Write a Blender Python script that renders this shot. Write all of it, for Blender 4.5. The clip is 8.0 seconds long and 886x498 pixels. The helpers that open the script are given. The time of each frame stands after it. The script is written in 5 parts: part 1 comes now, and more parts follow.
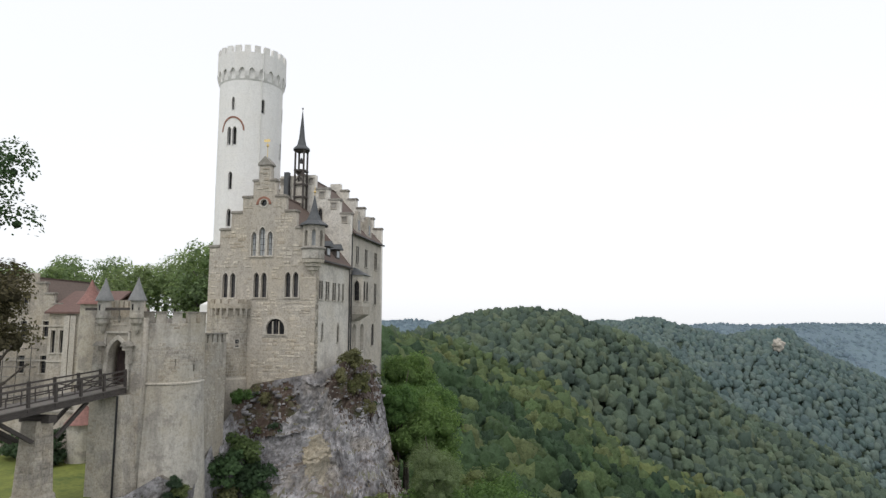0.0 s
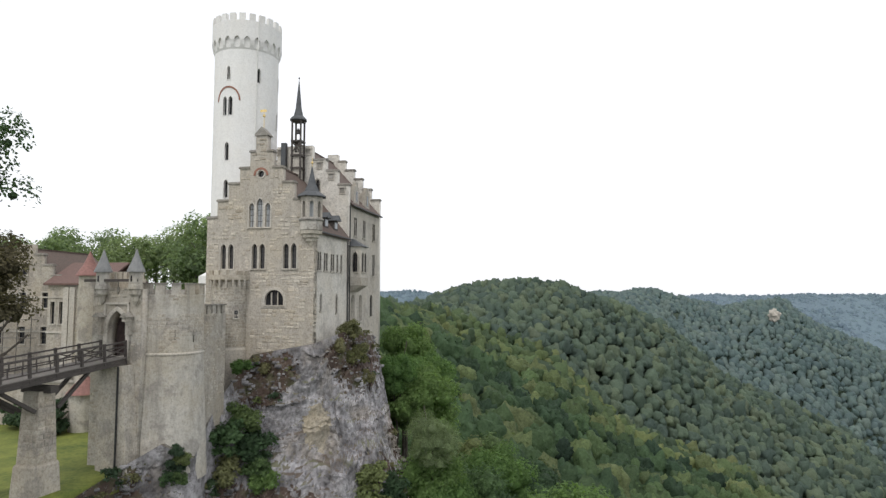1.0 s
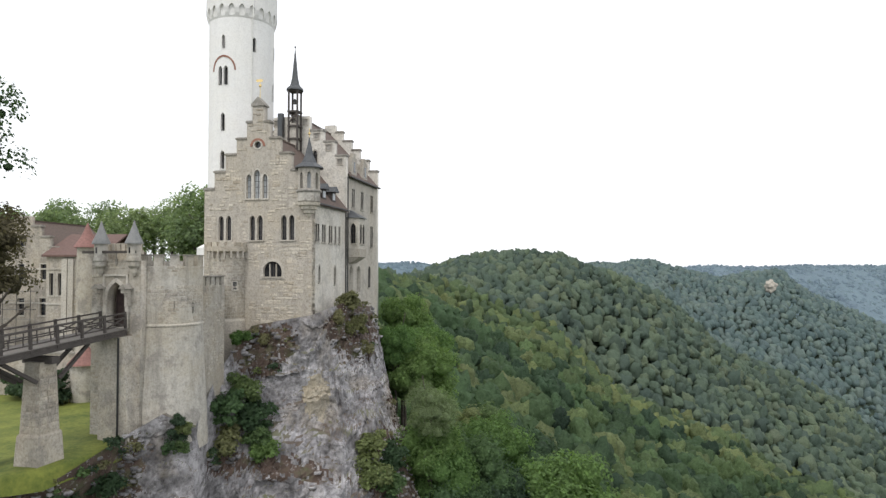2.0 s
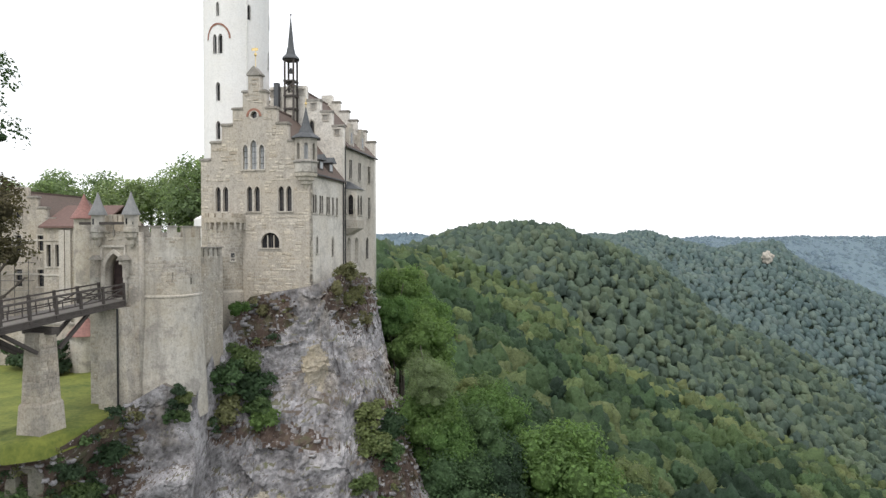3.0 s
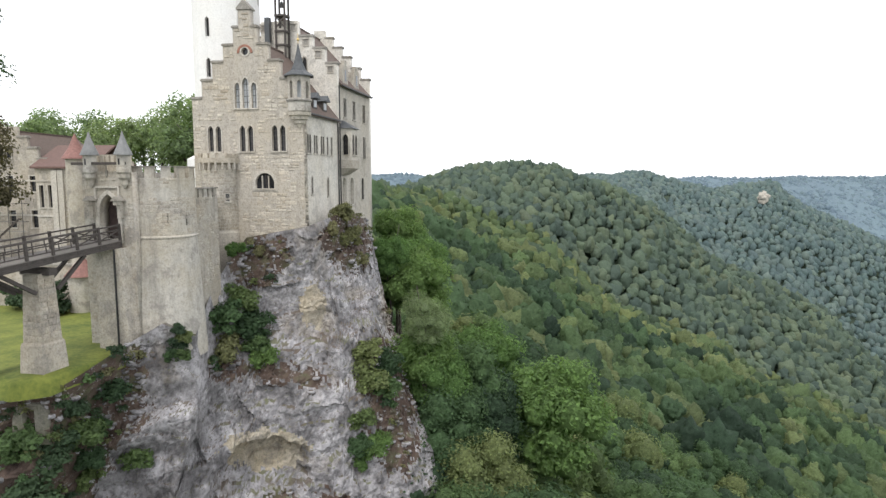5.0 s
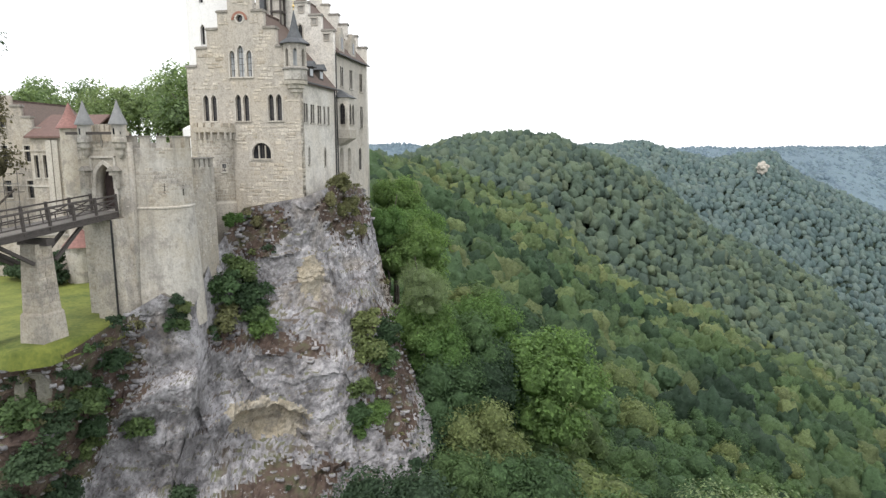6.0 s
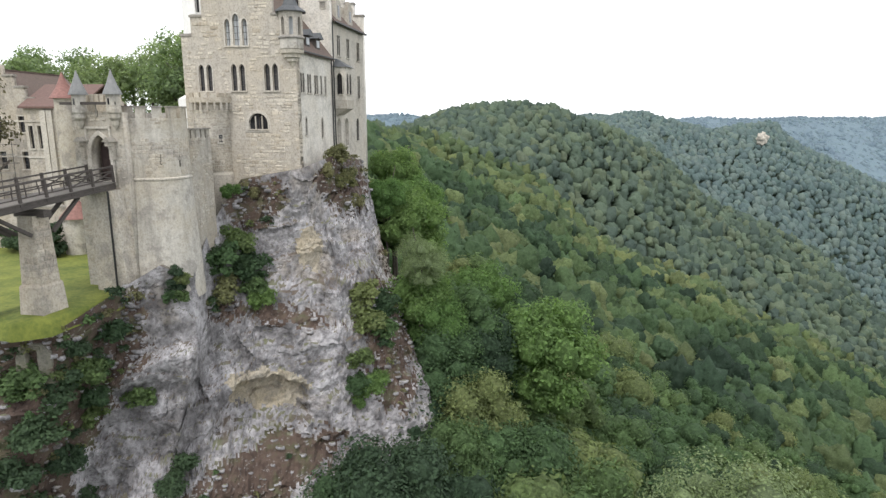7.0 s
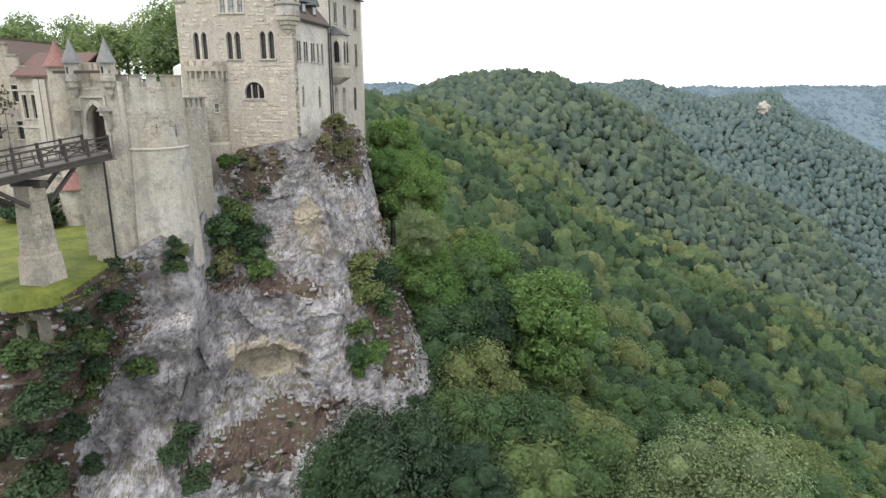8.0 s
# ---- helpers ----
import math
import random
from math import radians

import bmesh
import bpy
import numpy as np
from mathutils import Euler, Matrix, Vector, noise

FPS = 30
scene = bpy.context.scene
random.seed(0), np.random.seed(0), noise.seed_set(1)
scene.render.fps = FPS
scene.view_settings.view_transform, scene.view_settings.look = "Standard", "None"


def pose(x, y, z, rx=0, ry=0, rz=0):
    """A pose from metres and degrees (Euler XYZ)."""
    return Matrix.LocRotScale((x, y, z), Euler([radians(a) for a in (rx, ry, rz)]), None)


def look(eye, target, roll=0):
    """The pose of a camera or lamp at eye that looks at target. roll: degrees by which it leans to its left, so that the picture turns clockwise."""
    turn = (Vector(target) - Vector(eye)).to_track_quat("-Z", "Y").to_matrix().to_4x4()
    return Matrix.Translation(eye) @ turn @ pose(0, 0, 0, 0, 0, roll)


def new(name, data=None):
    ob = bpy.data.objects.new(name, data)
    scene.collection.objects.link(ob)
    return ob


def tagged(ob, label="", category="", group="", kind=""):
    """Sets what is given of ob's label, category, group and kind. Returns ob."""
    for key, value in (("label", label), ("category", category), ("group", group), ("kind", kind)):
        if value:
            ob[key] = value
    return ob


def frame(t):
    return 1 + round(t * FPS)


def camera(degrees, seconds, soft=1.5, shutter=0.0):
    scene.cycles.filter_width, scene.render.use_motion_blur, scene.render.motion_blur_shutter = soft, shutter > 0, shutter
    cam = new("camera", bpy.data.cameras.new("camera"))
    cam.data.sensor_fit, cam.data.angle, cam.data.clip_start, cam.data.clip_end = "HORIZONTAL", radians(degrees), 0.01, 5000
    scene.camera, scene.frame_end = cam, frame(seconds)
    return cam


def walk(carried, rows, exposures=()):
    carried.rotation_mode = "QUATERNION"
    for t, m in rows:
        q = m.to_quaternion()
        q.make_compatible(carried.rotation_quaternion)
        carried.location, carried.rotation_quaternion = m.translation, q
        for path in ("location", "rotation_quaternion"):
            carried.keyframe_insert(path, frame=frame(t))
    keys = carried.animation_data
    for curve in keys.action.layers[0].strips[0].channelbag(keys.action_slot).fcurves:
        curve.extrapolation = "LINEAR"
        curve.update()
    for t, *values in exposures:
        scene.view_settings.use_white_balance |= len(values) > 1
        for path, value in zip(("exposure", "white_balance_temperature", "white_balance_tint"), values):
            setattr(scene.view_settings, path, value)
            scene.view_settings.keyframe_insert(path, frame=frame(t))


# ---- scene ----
# The camera hovers in one place, level with the lower floor of the castle, and tilts down.
cam = camera(69.6, 8.0, soft=1.4)
TURNS = [
    (0.0, 0.000, 6.692, -0.121), (0.5, -0.077, 5.387, -0.104), (1.0, -0.163, 4.105, -0.058), (1.5, -0.233, 2.812, -0.020),
    (3.0, -0.520, -1.045, -0.014), (3.5, -0.595, -2.399, 0.002), (4.0, -0.699, -3.726, 0.013), (4.5, -0.789, -5.032, 0.024),
    (6.0, -1.066, -9.036, 0.008), (6.5, -1.151, -10.266, 0.005), (7.0, -1.223, -11.603, -0.004), (7.5, -1.301, -12.914, -0.008),
    (8.0, -1.367, -14.261, 0.011),
]
walk(cam, [(t, pose(0, 0, 0, 90 + pitch, roll, yaw)) for t, yaw, pitch, roll in TURNS], [(0.0, -0.5), (1.5, -0.26), (3.0, -0.07), (4.5, 0.09), (6.5, 0.2), (8.0, 0.2)])

# ---- sky and sun ----
SUN_UP, SUN_FROM = 56, 205      # degrees above the horizon; bearing clockwise from the y axis
world = bpy.data.worlds.new("sky")
scene.world = world
world.use_nodes = True
wn, wl = world.node_tree.nodes, world.node_tree.links
sky = wn.new("ShaderNodeTexSky")
sky.sky_type = "NISHITA"
sky.sun_disc = False
sky.sun_elevation, sky.sun_rotation = radians(SUN_UP), radians(SUN_FROM)
sky.air_density, sky.dust_density, sky.ozone_density = 1.0, 2.0, 1.0
pale = wn.new("ShaderNodeHueSaturation")          # thin white cloud over the whole sky
pale.inputs["Saturation"].default_value = 0.35
wl.new(sky.outputs[0], pale.inputs["Color"])
veil = wn.new("ShaderNodeMix")
veil.data_type = "RGBA"
veil.inputs[0].default_value = 0.65
veil.inputs[7].default_value = (12.6, 12.8, 13.2, 1)
wl.new(pale.outputs[0], veil.inputs[6])
wl.new(veil.outputs[2], wn["Background"].inputs[0])
wn["Background"].inputs[1].default_value = 0.15
sun = new("sun", bpy.data.lights.new("sun", "SUN"))
sun.data.energy, sun.data.angle, sun.data.color = 1.3, radians(9), (1.0, 0.97, 0.92)
su, sf = radians(SUN_UP), radians(SUN_FROM)
sun.matrix_world = look((math.sin(sf) * math.cos(su) * 300, math.cos(sf) * math.cos(su) * 300, math.sin(su) * 300), (0, 0, 0))


# ---- materials ----
def material(name, rough=0.8, metal=0.0):
    m = bpy.data.materials.new(name)
    m.use_nodes = True
    b = m.node_tree.nodes["Principled BSDF"]
    b.inputs["Roughness"].default_value, b.inputs["Metallic"].default_value = rough, metal
    return m, m.node_tree.nodes, m.node_tree.links, b


def node(nt, kind, **inputs):
    n = nt.new(kind)
    for k, v in inputs.items():
        n.inputs[k.replace("_", " ")].default_value = v
    return n


def ramp(nt, lk, src, stops):
    r = nt.new("ShaderNodeValToRGB")
    e = r.color_ramp.elements
    while len(e) < len(stops):
        e.new(0.5)
    for el, (p, c) in zip(e, stops):
        el.position, el.color = p, (*c, 1)
    lk.new(src, r.inputs[0])
    return r.outputs[0]


def mixed(nt, lk, a, b, fac, blend="MIX"):
    m = nt.new("ShaderNodeMix")
    m.data_type, m.blend_type = "RGBA", blend
    for sock, v in ((m.inputs[0], fac), (m.inputs[6], a), (m.inputs[7], b)):
        if isinstance(v, (int, float)):
            sock.default_value = v
        elif isinstance(v, tuple):
            sock.default_value = (*v, 1)
        else:
            lk.new(v, sock)
    return m.outputs[2]


def coords(nt, lk, scale=(1, 1, 1), world_space=False):
    if world_space:
        src = nt.new("ShaderNodeNewGeometry").outputs["Position"]
    else:
        src = nt.new("ShaderNodeTexCoord").outputs["Object"]
    mp = nt.new("ShaderNodeMapping")
    mp.inputs["Scale"].default_value = scale
    lk.new(src, mp.inputs[0])
    return mp.outputs[0]


def noise_at(nt, lk, vec, scale, detail=4, rough=0.6, dist=0.0):
    n = node(nt, "ShaderNodeTexNoise", Scale=scale, Detail=detail, Roughness=rough, Distortion=dist)
    lk.new(vec, n.inputs["Vector"])
    return n.outputs["Fac"]


def bump(nt, lk, b, height, strength=0.5, distance=0.05):
    bn = node(nt, "ShaderNodeBump", Strength=strength, Distance=distance)
    lk.new(height, bn.inputs["Height"])
    lk.new(bn.outputs[0], b.inputs["Normal"])


def masonry(name, light, dark, warm, stain, streak=0.5, patch=0.0, uneven=0.6, grit=0.7):
    """Weathered limestone: tone from stone to stone, blotches, run-down stains and fine grain."""
    m, nt, lk, b = material(name, 0.92)
    p = coords(nt, lk, world_space=True)
    big = noise_at(nt, lk, p, 0.35, 5, 0.65)
    mid = noise_at(nt, lk, p, 1.9, 6, 0.7)
    fine = noise_at(nt, lk, p, 6.5, 5, 0.72)
    tall = coords(nt, lk, (1.3, 1.3, 0.16), True)
    runs = noise_at(nt, lk, tall, 1.0, 5, 0.65)
    c = mixed(nt, lk, ramp(nt, lk, mid, [(0.32, dark), (0.6, light)]), warm, ramp(nt, lk, big, [(0.42, (0, 0, 0)), (0.66, (0.75, 0.75, 0.75))]))
    c = mixed(nt, lk, c, stain, ramp(nt, lk, runs, [(0.5, (0, 0, 0)), (0.78, (streak, streak, streak))]))
    if patch:
        blot = noise_at(nt, lk, p, 0.5, 7, 0.72, 0.3)
        c = mixed(nt, lk, c, (0.22, 0.21, 0.2), ramp(nt, lk, blot, [(0.52, (0, 0, 0)), (0.6, (patch, patch, patch))]))
        rub = noise_at(nt, lk, p, 3.2, 5, 0.7)
        c = mixed(nt, lk, c, ramp(nt, lk, rub, [(0.36, (0.62, 0.6, 0.57)), (0.52, (1.05, 1.04, 1.02))]), patch * 0.4, "MULTIPLY")
    rnd = nt.new("ShaderNodeObjectInfo").outputs["Random"]
    isl = nt.new("ShaderNodeNewGeometry").outputs["Random Per Island"]
    tones = [(0, (0.66, 0.62, 0.56)), (0.3, (0.9, 0.87, 0.83)), (1, (1.12, 1.11, 1.09))]
    c = mixed(nt, lk, c, ramp(nt, lk, rnd, tones), uneven, "MULTIPLY")
    c = mixed(nt, lk, c, ramp(nt, lk, isl, tones), uneven, "MULTIPLY")
    c = mixed(nt, lk, c, ramp(nt, lk, fine, [(0.34, (0.52, 0.51, 0.5)), (0.5, (0.98, 0.98, 0.98)), (0.66, (1.16, 1.16, 1.16))]), grit, "MULTIPLY")
    lk.new(c, b.inputs["Base Color"])
    bump(nt, lk, b, mixed(nt, lk, mid, fine, 0.5), 0.6, 0.06)
    return m


def speckled(name, dark, light, scale, rough=0.8, metal=0.0, strength=0.3, stretch=(1, 1, 1)):
    m, nt, lk, b = material(name, rough, metal)
    p = coords(nt, lk, stretch)
    n1, n2 = noise_at(nt, lk, p, scale, 5), noise_at(nt, lk, p, scale * 7, 4)
    lk.new(ramp(nt, lk, mixed(nt, lk, n1, n2, 0.4), [(0.35, dark), (0.65, light)]), b.inputs["Base Color"])
    bump(nt, lk, b, n2, strength, 0.02)
    return m


def foliage(name, shades, rough=0.75, blotch=0.05, joined=False, relief=0.9, grain=2.2, spread=0.3, thinness=0.33):
    """Leaves: tone by tree, by clump and by leaf, thin enough to let light through."""
    m, nt, lk, b = material(name, rough)
    info = nt.new("ShaderNodeObjectInfo").outputs["Random"]
    if joined:
        tone = nt.new("ShaderNodeAttribute")
        tone.attribute_name = "tone"
        info = tone.outputs["Fac"]
    isl = nt.new("ShaderNodeNewGeometry").outputs["Random Per Island"]
    p = coords(nt, lk, world_space=True)
    wide = noise_at(nt, lk, p, blotch, 3)
    add = nt.new("ShaderNodeMath")
    add.operation = "ADD"
    part_ = nt.new("ShaderNodeMath")
    part_.operation = "MULTIPLY"
    part_.inputs[1].default_value = 0.4
    lk.new(wide, part_.inputs[0])
    lk.new(info, add.inputs[0])
    lk.new(part_.outputs[0], add.inputs[1])
    half = nt.new("ShaderNodeMath")
    half.operation = "MULTIPLY"
    half.inputs[1].default_value = 0.72
    lk.new(add.outputs[0], half.inputs[0])
    n = len(shades)
    c = ramp(nt, lk, half.outputs[0], [(0.15 + 0.7 * i / max(1, n - 1), s) for i, s in enumerate(shades)])
    lo, hi = 1 - spread, 1 + spread * 0.8
    c = mixed(nt, lk, c, ramp(nt, lk, isl, [(0, (lo, lo, lo)), (1, (hi, hi, hi * 0.92))]), 1.0, "MULTIPLY")
    fine = noise_at(nt, lk, p, grain, 4, 0.7)
    c = mixed(nt, lk, c, ramp(nt, lk, fine, [(0.34, (lo - 0.1, lo - 0.08, lo - 0.1)), (0.66, (hi, hi, hi * 0.95))]), 0.9, "MULTIPLY")
    lk.new(c, b.inputs["Base Color"])
    b.inputs["Specular IOR Level"].default_value = 0.25
    if relief:
        bump(nt, lk, b, noise_at(nt, lk, p, grain, 4, 0.75), relief, 0.7 / grain)
    thin = nt.new("ShaderNodeBsdfTranslucent")
    lk.new(mixed(nt, lk, c, (1.25, 1.3, 0.8), 1.0, "MULTIPLY"), thin.inputs[0])
    mix = nt.new("ShaderNodeMixShader")
    mix.inputs[0].default_value = thinness
    lk.new(b.outputs[0], mix.inputs[1])
    lk.new(thin.outputs[0], mix.inputs[2])
    lk.new(mix.outputs[0], nt["Material Output"].inputs[0])
    return m


STONE = masonry("castle limestone", (0.58, 0.55, 0.495), (0.41, 0.385, 0.335), (0.53, 0.48, 0.395), (0.27, 0.255, 0.235), 0.5, 0.0, 0.8)
MORTAR = masonry("pointed rubble masonry", (0.56, 0.535, 0.49), (0.43, 0.41, 0.375), (0.52, 0.48, 0.41), (0.28, 0.265, 0.245))
RUBBLE = masonry("rubble showing through plaster", (0.50, 0.475, 0.43), (0.35, 0.33, 0.295), (0.47, 0.42, 0.34), (0.22, 0.215, 0.20), 0.6, 0.5)
DRESSED = masonry("dressed stone trim", (0.53, 0.51, 0.47), (0.42, 0.40, 0.37), (0.49, 0.455, 0.395), (0.26, 0.25, 0.23))
RENDERED = masonry("old lime plaster", (0.51, 0.495, 0.46), (0.38, 0.367, 0.34), (0.415, 0.375, 0.30), (0.22, 0.213, 0.2), 0.8, 0.6, 0.6, 0.45)
PALEWALL = masonry("pale cream render", (0.66, 0.645, 0.61), (0.55, 0.535, 0.50), (0.60, 0.565, 0.50), (0.34, 0.33, 0.31), 0.5, 0.3)
CAPSTONE = masonry("weathered grey coping", (0.34, 0.33, 0.31), (0.22, 0.21, 0.195), (0.29, 0.27, 0.23), (0.14, 0.135, 0.12))
WHITE = masonry("whitewashed render", (0.80, 0.80, 0.79), (0.74, 0.74, 0.73), (0.78, 0.77, 0.74), (0.62, 0.62, 0.61), 0.35, 0.0, 0.3, 0.25)
REDBRICK = speckled("red brick", (0.24, 0.11, 0.075), (0.34, 0.17, 0.12), 3)
SLATE = speckled("dark slate", (0.045, 0.05, 0.055), (0.09, 0.095, 0.10), 4, 0.55)
GREYSLATE = speckled("grey lead roof", (0.15, 0.155, 0.155), (0.24, 0.24, 0.235), 3, 0.6)
ROOFTILE = speckled("weathered brown roof tiles", (0.075, 0.055, 0.045), (0.15, 0.105, 0.085), 5, 0.8)
BROWNTILE = speckled("old red-brown roof tiles", (0.095, 0.058, 0.05), (0.17, 0.10, 0.082), 4, 0.8)
REDTILE = speckled("red clay roof tiles", (0.17, 0.085, 0.075), (0.30, 0.155, 0.13), 4, 0.8)
WOOD = speckled("dark weathered timber", (0.035, 0.03, 0.028), (0.10, 0.085, 0.075), 3, 0.8, stretch=(1, 6, 6))
PLANK = speckled("grey bridge planks", (0.12, 0.11, 0.10), (0.22, 0.2, 0.18), 2, 0.85)
IRON = speckled("dark iron", (0.03, 0.03, 0.03), (0.06, 0.06, 0.06), 5, 0.5, 0.6)
GOLD = speckled("gilded metal", (0.55, 0.40, 0.16), (0.75, 0.58, 0.28), 5, 0.3, 1.0)
DOORWOOD = speckled("dark red-brown door boards", (0.03, 0.02, 0.02), (0.07, 0.045, 0.04), 4, 0.7)
PALEGLASS = speckled("blind glazing", (0.30, 0.32, 0.34), (0.45, 0.47, 0.48), 2, 0.35)
mg, nt, lk, b = material("dark window glass", 0.08)
lk.new(ramp(nt, lk, noise_at(nt, lk, coords(nt, lk), 1.5), [(0.3, (0.012, 0.013, 0.016)), (0.7, (0.035, 0.036, 0.04))]), b.inputs["Base Color"])
GLASS = mg

# bare limestone cliff
ROCK, nt, lk, b = material("limestone cliff", 0.95)
p = coords(nt, lk, world_space=True)
tall = coords(nt, lk, (1, 1, 0.75), True)
n_big, n_wide, n_mid, n_fine = noise_at(nt, lk, p, 0.13, 5, 0.6, 0.5), noise_at(nt, lk, tall, 0.16, 5, 0.6, 0.6), noise_at(nt, lk, tall, 0.6, 8, 0.66, 0.1), noise_at(nt, lk, p, 2.4, 7, 0.72)
n_run = noise_at(nt, lk, coords(nt, lk, (1, 1, 0.14), True), 0.8, 7, 0.72)
n_tone = mixed(nt, lk, n_wide, n_mid, 0.55)
c = ramp(nt, lk, n_tone, [(0.38, (0.088, 0.083, 0.084)), (0.45, (0.18, 0.174, 0.177)), (0.51, (0.30, 0.292, 0.298)), (0.6, (0.44, 0.43, 0.438))])
c = mixed(nt, lk, c, (0.31, 0.265, 0.20), ramp(nt, lk, n_big, [(0.56, (0, 0, 0)), (0.68, (0.6, 0.6, 0.6))]))
c = mixed(nt, lk, c, (0.12, 0.115, 0.115), ramp(nt, lk, n_run, [(0.56, (0, 0, 0)), (0.7, (0.5, 0.5, 0.5))]))
c = mixed(nt, lk, c, ramp(nt, lk, n_fine, [(0.38, (0.4, 0.38, 0.38)), (0.5, (1.0, 0.99, 1.0)), (0.64, (1.18, 1.17, 1.18))]), 0.75, "MULTIPLY")
slope = nt.new("ShaderNodeSeparateXYZ")
lk.new(nt.new("ShaderNodeNewGeometry").outputs["Normal"], slope.inputs[0])
soil = mixed(nt, lk, (0.10, 0.075, 0.055), (0.12, 0.125, 0.06), ramp(nt, lk, noise_at(nt, lk, p, 0.6, 5), [(0.42, (0, 0, 0)), (0.6, (1, 1, 1))]))
sl = nt.new("ShaderNodeMath")
sl.operation = "ADD"
lk.new(slope.outputs[2], sl.inputs[0])
lk.new(mixed(nt, lk, (-0.3, -0.3, -0.3), (0.3, 0.3, 0.3), noise_at(nt, lk, p, 0.5, 6, 0.7)), sl.inputs[1])
c = mixed(nt, lk, c, soil, ramp(nt, lk, sl.outputs[0], [(0.88, (0, 0, 0)), (1.0, (0.85, 0.85, 0.85))]))
lk.new(c, b.inputs["Base Color"])
bump(nt, lk, b, mixed(nt, lk, n_mid, n_fine, 0.6), 1.0, 0.22)

OCHRE = masonry("fresh ochre limestone", (0.44, 0.41, 0.35), (0.30, 0.28, 0.24), (0.40, 0.35, 0.25), (0.16, 0.15, 0.13), 0.5, 0.5)

# brown earth with loose stones and dry litter
EARTH, nt, lk, b = material("brown earth and litter", 0.95)
p = coords(nt, lk, world_space=True)
e_big, e_fine = noise_at(nt, lk, p, 0.5, 6, 0.7), noise_at(nt, lk, p, 2.6, 6, 0.75)
c = ramp(nt, lk, e_big, [(0.34, (0.052, 0.034, 0.027)), (0.5, (0.098, 0.068, 0.053)), (0.64, (0.085, 0.085, 0.045))])
c = mixed(nt, lk, c, (0.36, 0.35, 0.34), ramp(nt, lk, e_fine, [(0.58, (0, 0, 0)), (0.66, (0.7, 0.7, 0.7))]))
lk.new(c, b.inputs["Base Color"])
bump(nt, lk, b, e_fine, 0.9, 0.12)

MOSSY = masonry("mossy dark rubble", (0.20, 0.19, 0.165), (0.10, 0.10, 0.085), (0.15, 0.155, 0.09), (0.06, 0.06, 0.05))
GRASS = speckled("mown grass", (0.065, 0.095, 0.015), (0.20, 0.22, 0.04), 0.45, 0.9)
SOIL = speckled("forest floor", (0.025, 0.04, 0.025), (0.05, 0.075, 0.045), 0.05, 0.95)
BARK = speckled("grey-brown bark", (0.05, 0.042, 0.035), (0.13, 0.11, 0.09), 3, 0.9, stretch=(4, 4, 0.6))
LEAF = foliage("beech leaves", [(0.043, 0.076, 0.046), (0.066, 0.114, 0.059), (0.089, 0.153, 0.071), (0.126, 0.185, 0.078), (0.189, 0.223, 0.099)])
FRESHLEAF = foliage("fresh green lime leaves", [(0.124, 0.220, 0.079), (0.177, 0.269, 0.101)], thinness=0.45)
PALELEAF = foliage("pale whitebeam leaves", [(0.20, 0.26, 0.14), (0.28, 0.33, 0.20)])
COURTLEAF = foliage("light ash leaves", [(0.198, 0.270, 0.154), (0.276, 0.342, 0.198)], thinness=0.5)
RUSTLEAF = foliage("rusty autumn leaves", [(0.08, 0.10, 0.055), (0.14, 0.105, 0.07)])
DARKLEAF = foliage("dark ivy and yew leaves", [(0.050, 0.084, 0.053), (0.079, 0.125, 0.070)])
DRYGRASS = foliage("dry grass and scrub", [(0.17, 0.18, 0.09), (0.25, 0.235, 0.14)])
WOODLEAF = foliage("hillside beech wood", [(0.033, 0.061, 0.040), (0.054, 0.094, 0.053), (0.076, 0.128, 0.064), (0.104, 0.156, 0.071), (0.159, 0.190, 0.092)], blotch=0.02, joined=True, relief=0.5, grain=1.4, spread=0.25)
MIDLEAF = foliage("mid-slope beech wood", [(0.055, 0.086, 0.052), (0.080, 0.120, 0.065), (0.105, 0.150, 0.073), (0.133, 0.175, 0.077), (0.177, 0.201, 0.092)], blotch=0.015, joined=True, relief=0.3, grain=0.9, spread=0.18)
# Blue mixed into these leaves stands in for the haze over the far slope.
FARHAZELEAF = foliage("far beech wood with blue haze tint", [(0.076, 0.112, 0.098), (0.102, 0.143, 0.117), (0.125, 0.170, 0.127), (0.156, 0.192, 0.133)], blotch=0.01, joined=True, relief=0.3, grain=0.8, spread=0.14)
# Ridge leaves are paler and bluer: haze put into their base colour.
RIDGEHAZELEAF = foliage("ridge wood with haze tint", [(0.114, 0.167, 0.178), (0.145, 0.200, 0.208), (0.177, 0.228, 0.222)], blotch=0.006, joined=True, relief=0.4, grain=0.4, spread=0.12)
# Aerial haze painted in: plateau woods and far ground take a pale blue.
DISTANTHAZE = foliage("distant woods tinted haze blue", [(0.170, 0.234, 0.314), (0.206, 0.270, 0.342)], blotch=0.003, joined=True, relief=0.4, grain=0.1, spread=0.1)


# ---- mesh helpers ----
def mesh_of(name, verts, faces, smooth=False):
    me = bpy.data.meshes.new(name)
    me.from_pydata([tuple(v) for v in verts], [], faces)
    if smooth:
        me.polygons.foreach_set("use_smooth", [True] * len(me.polygons))
    me.update()
    return me


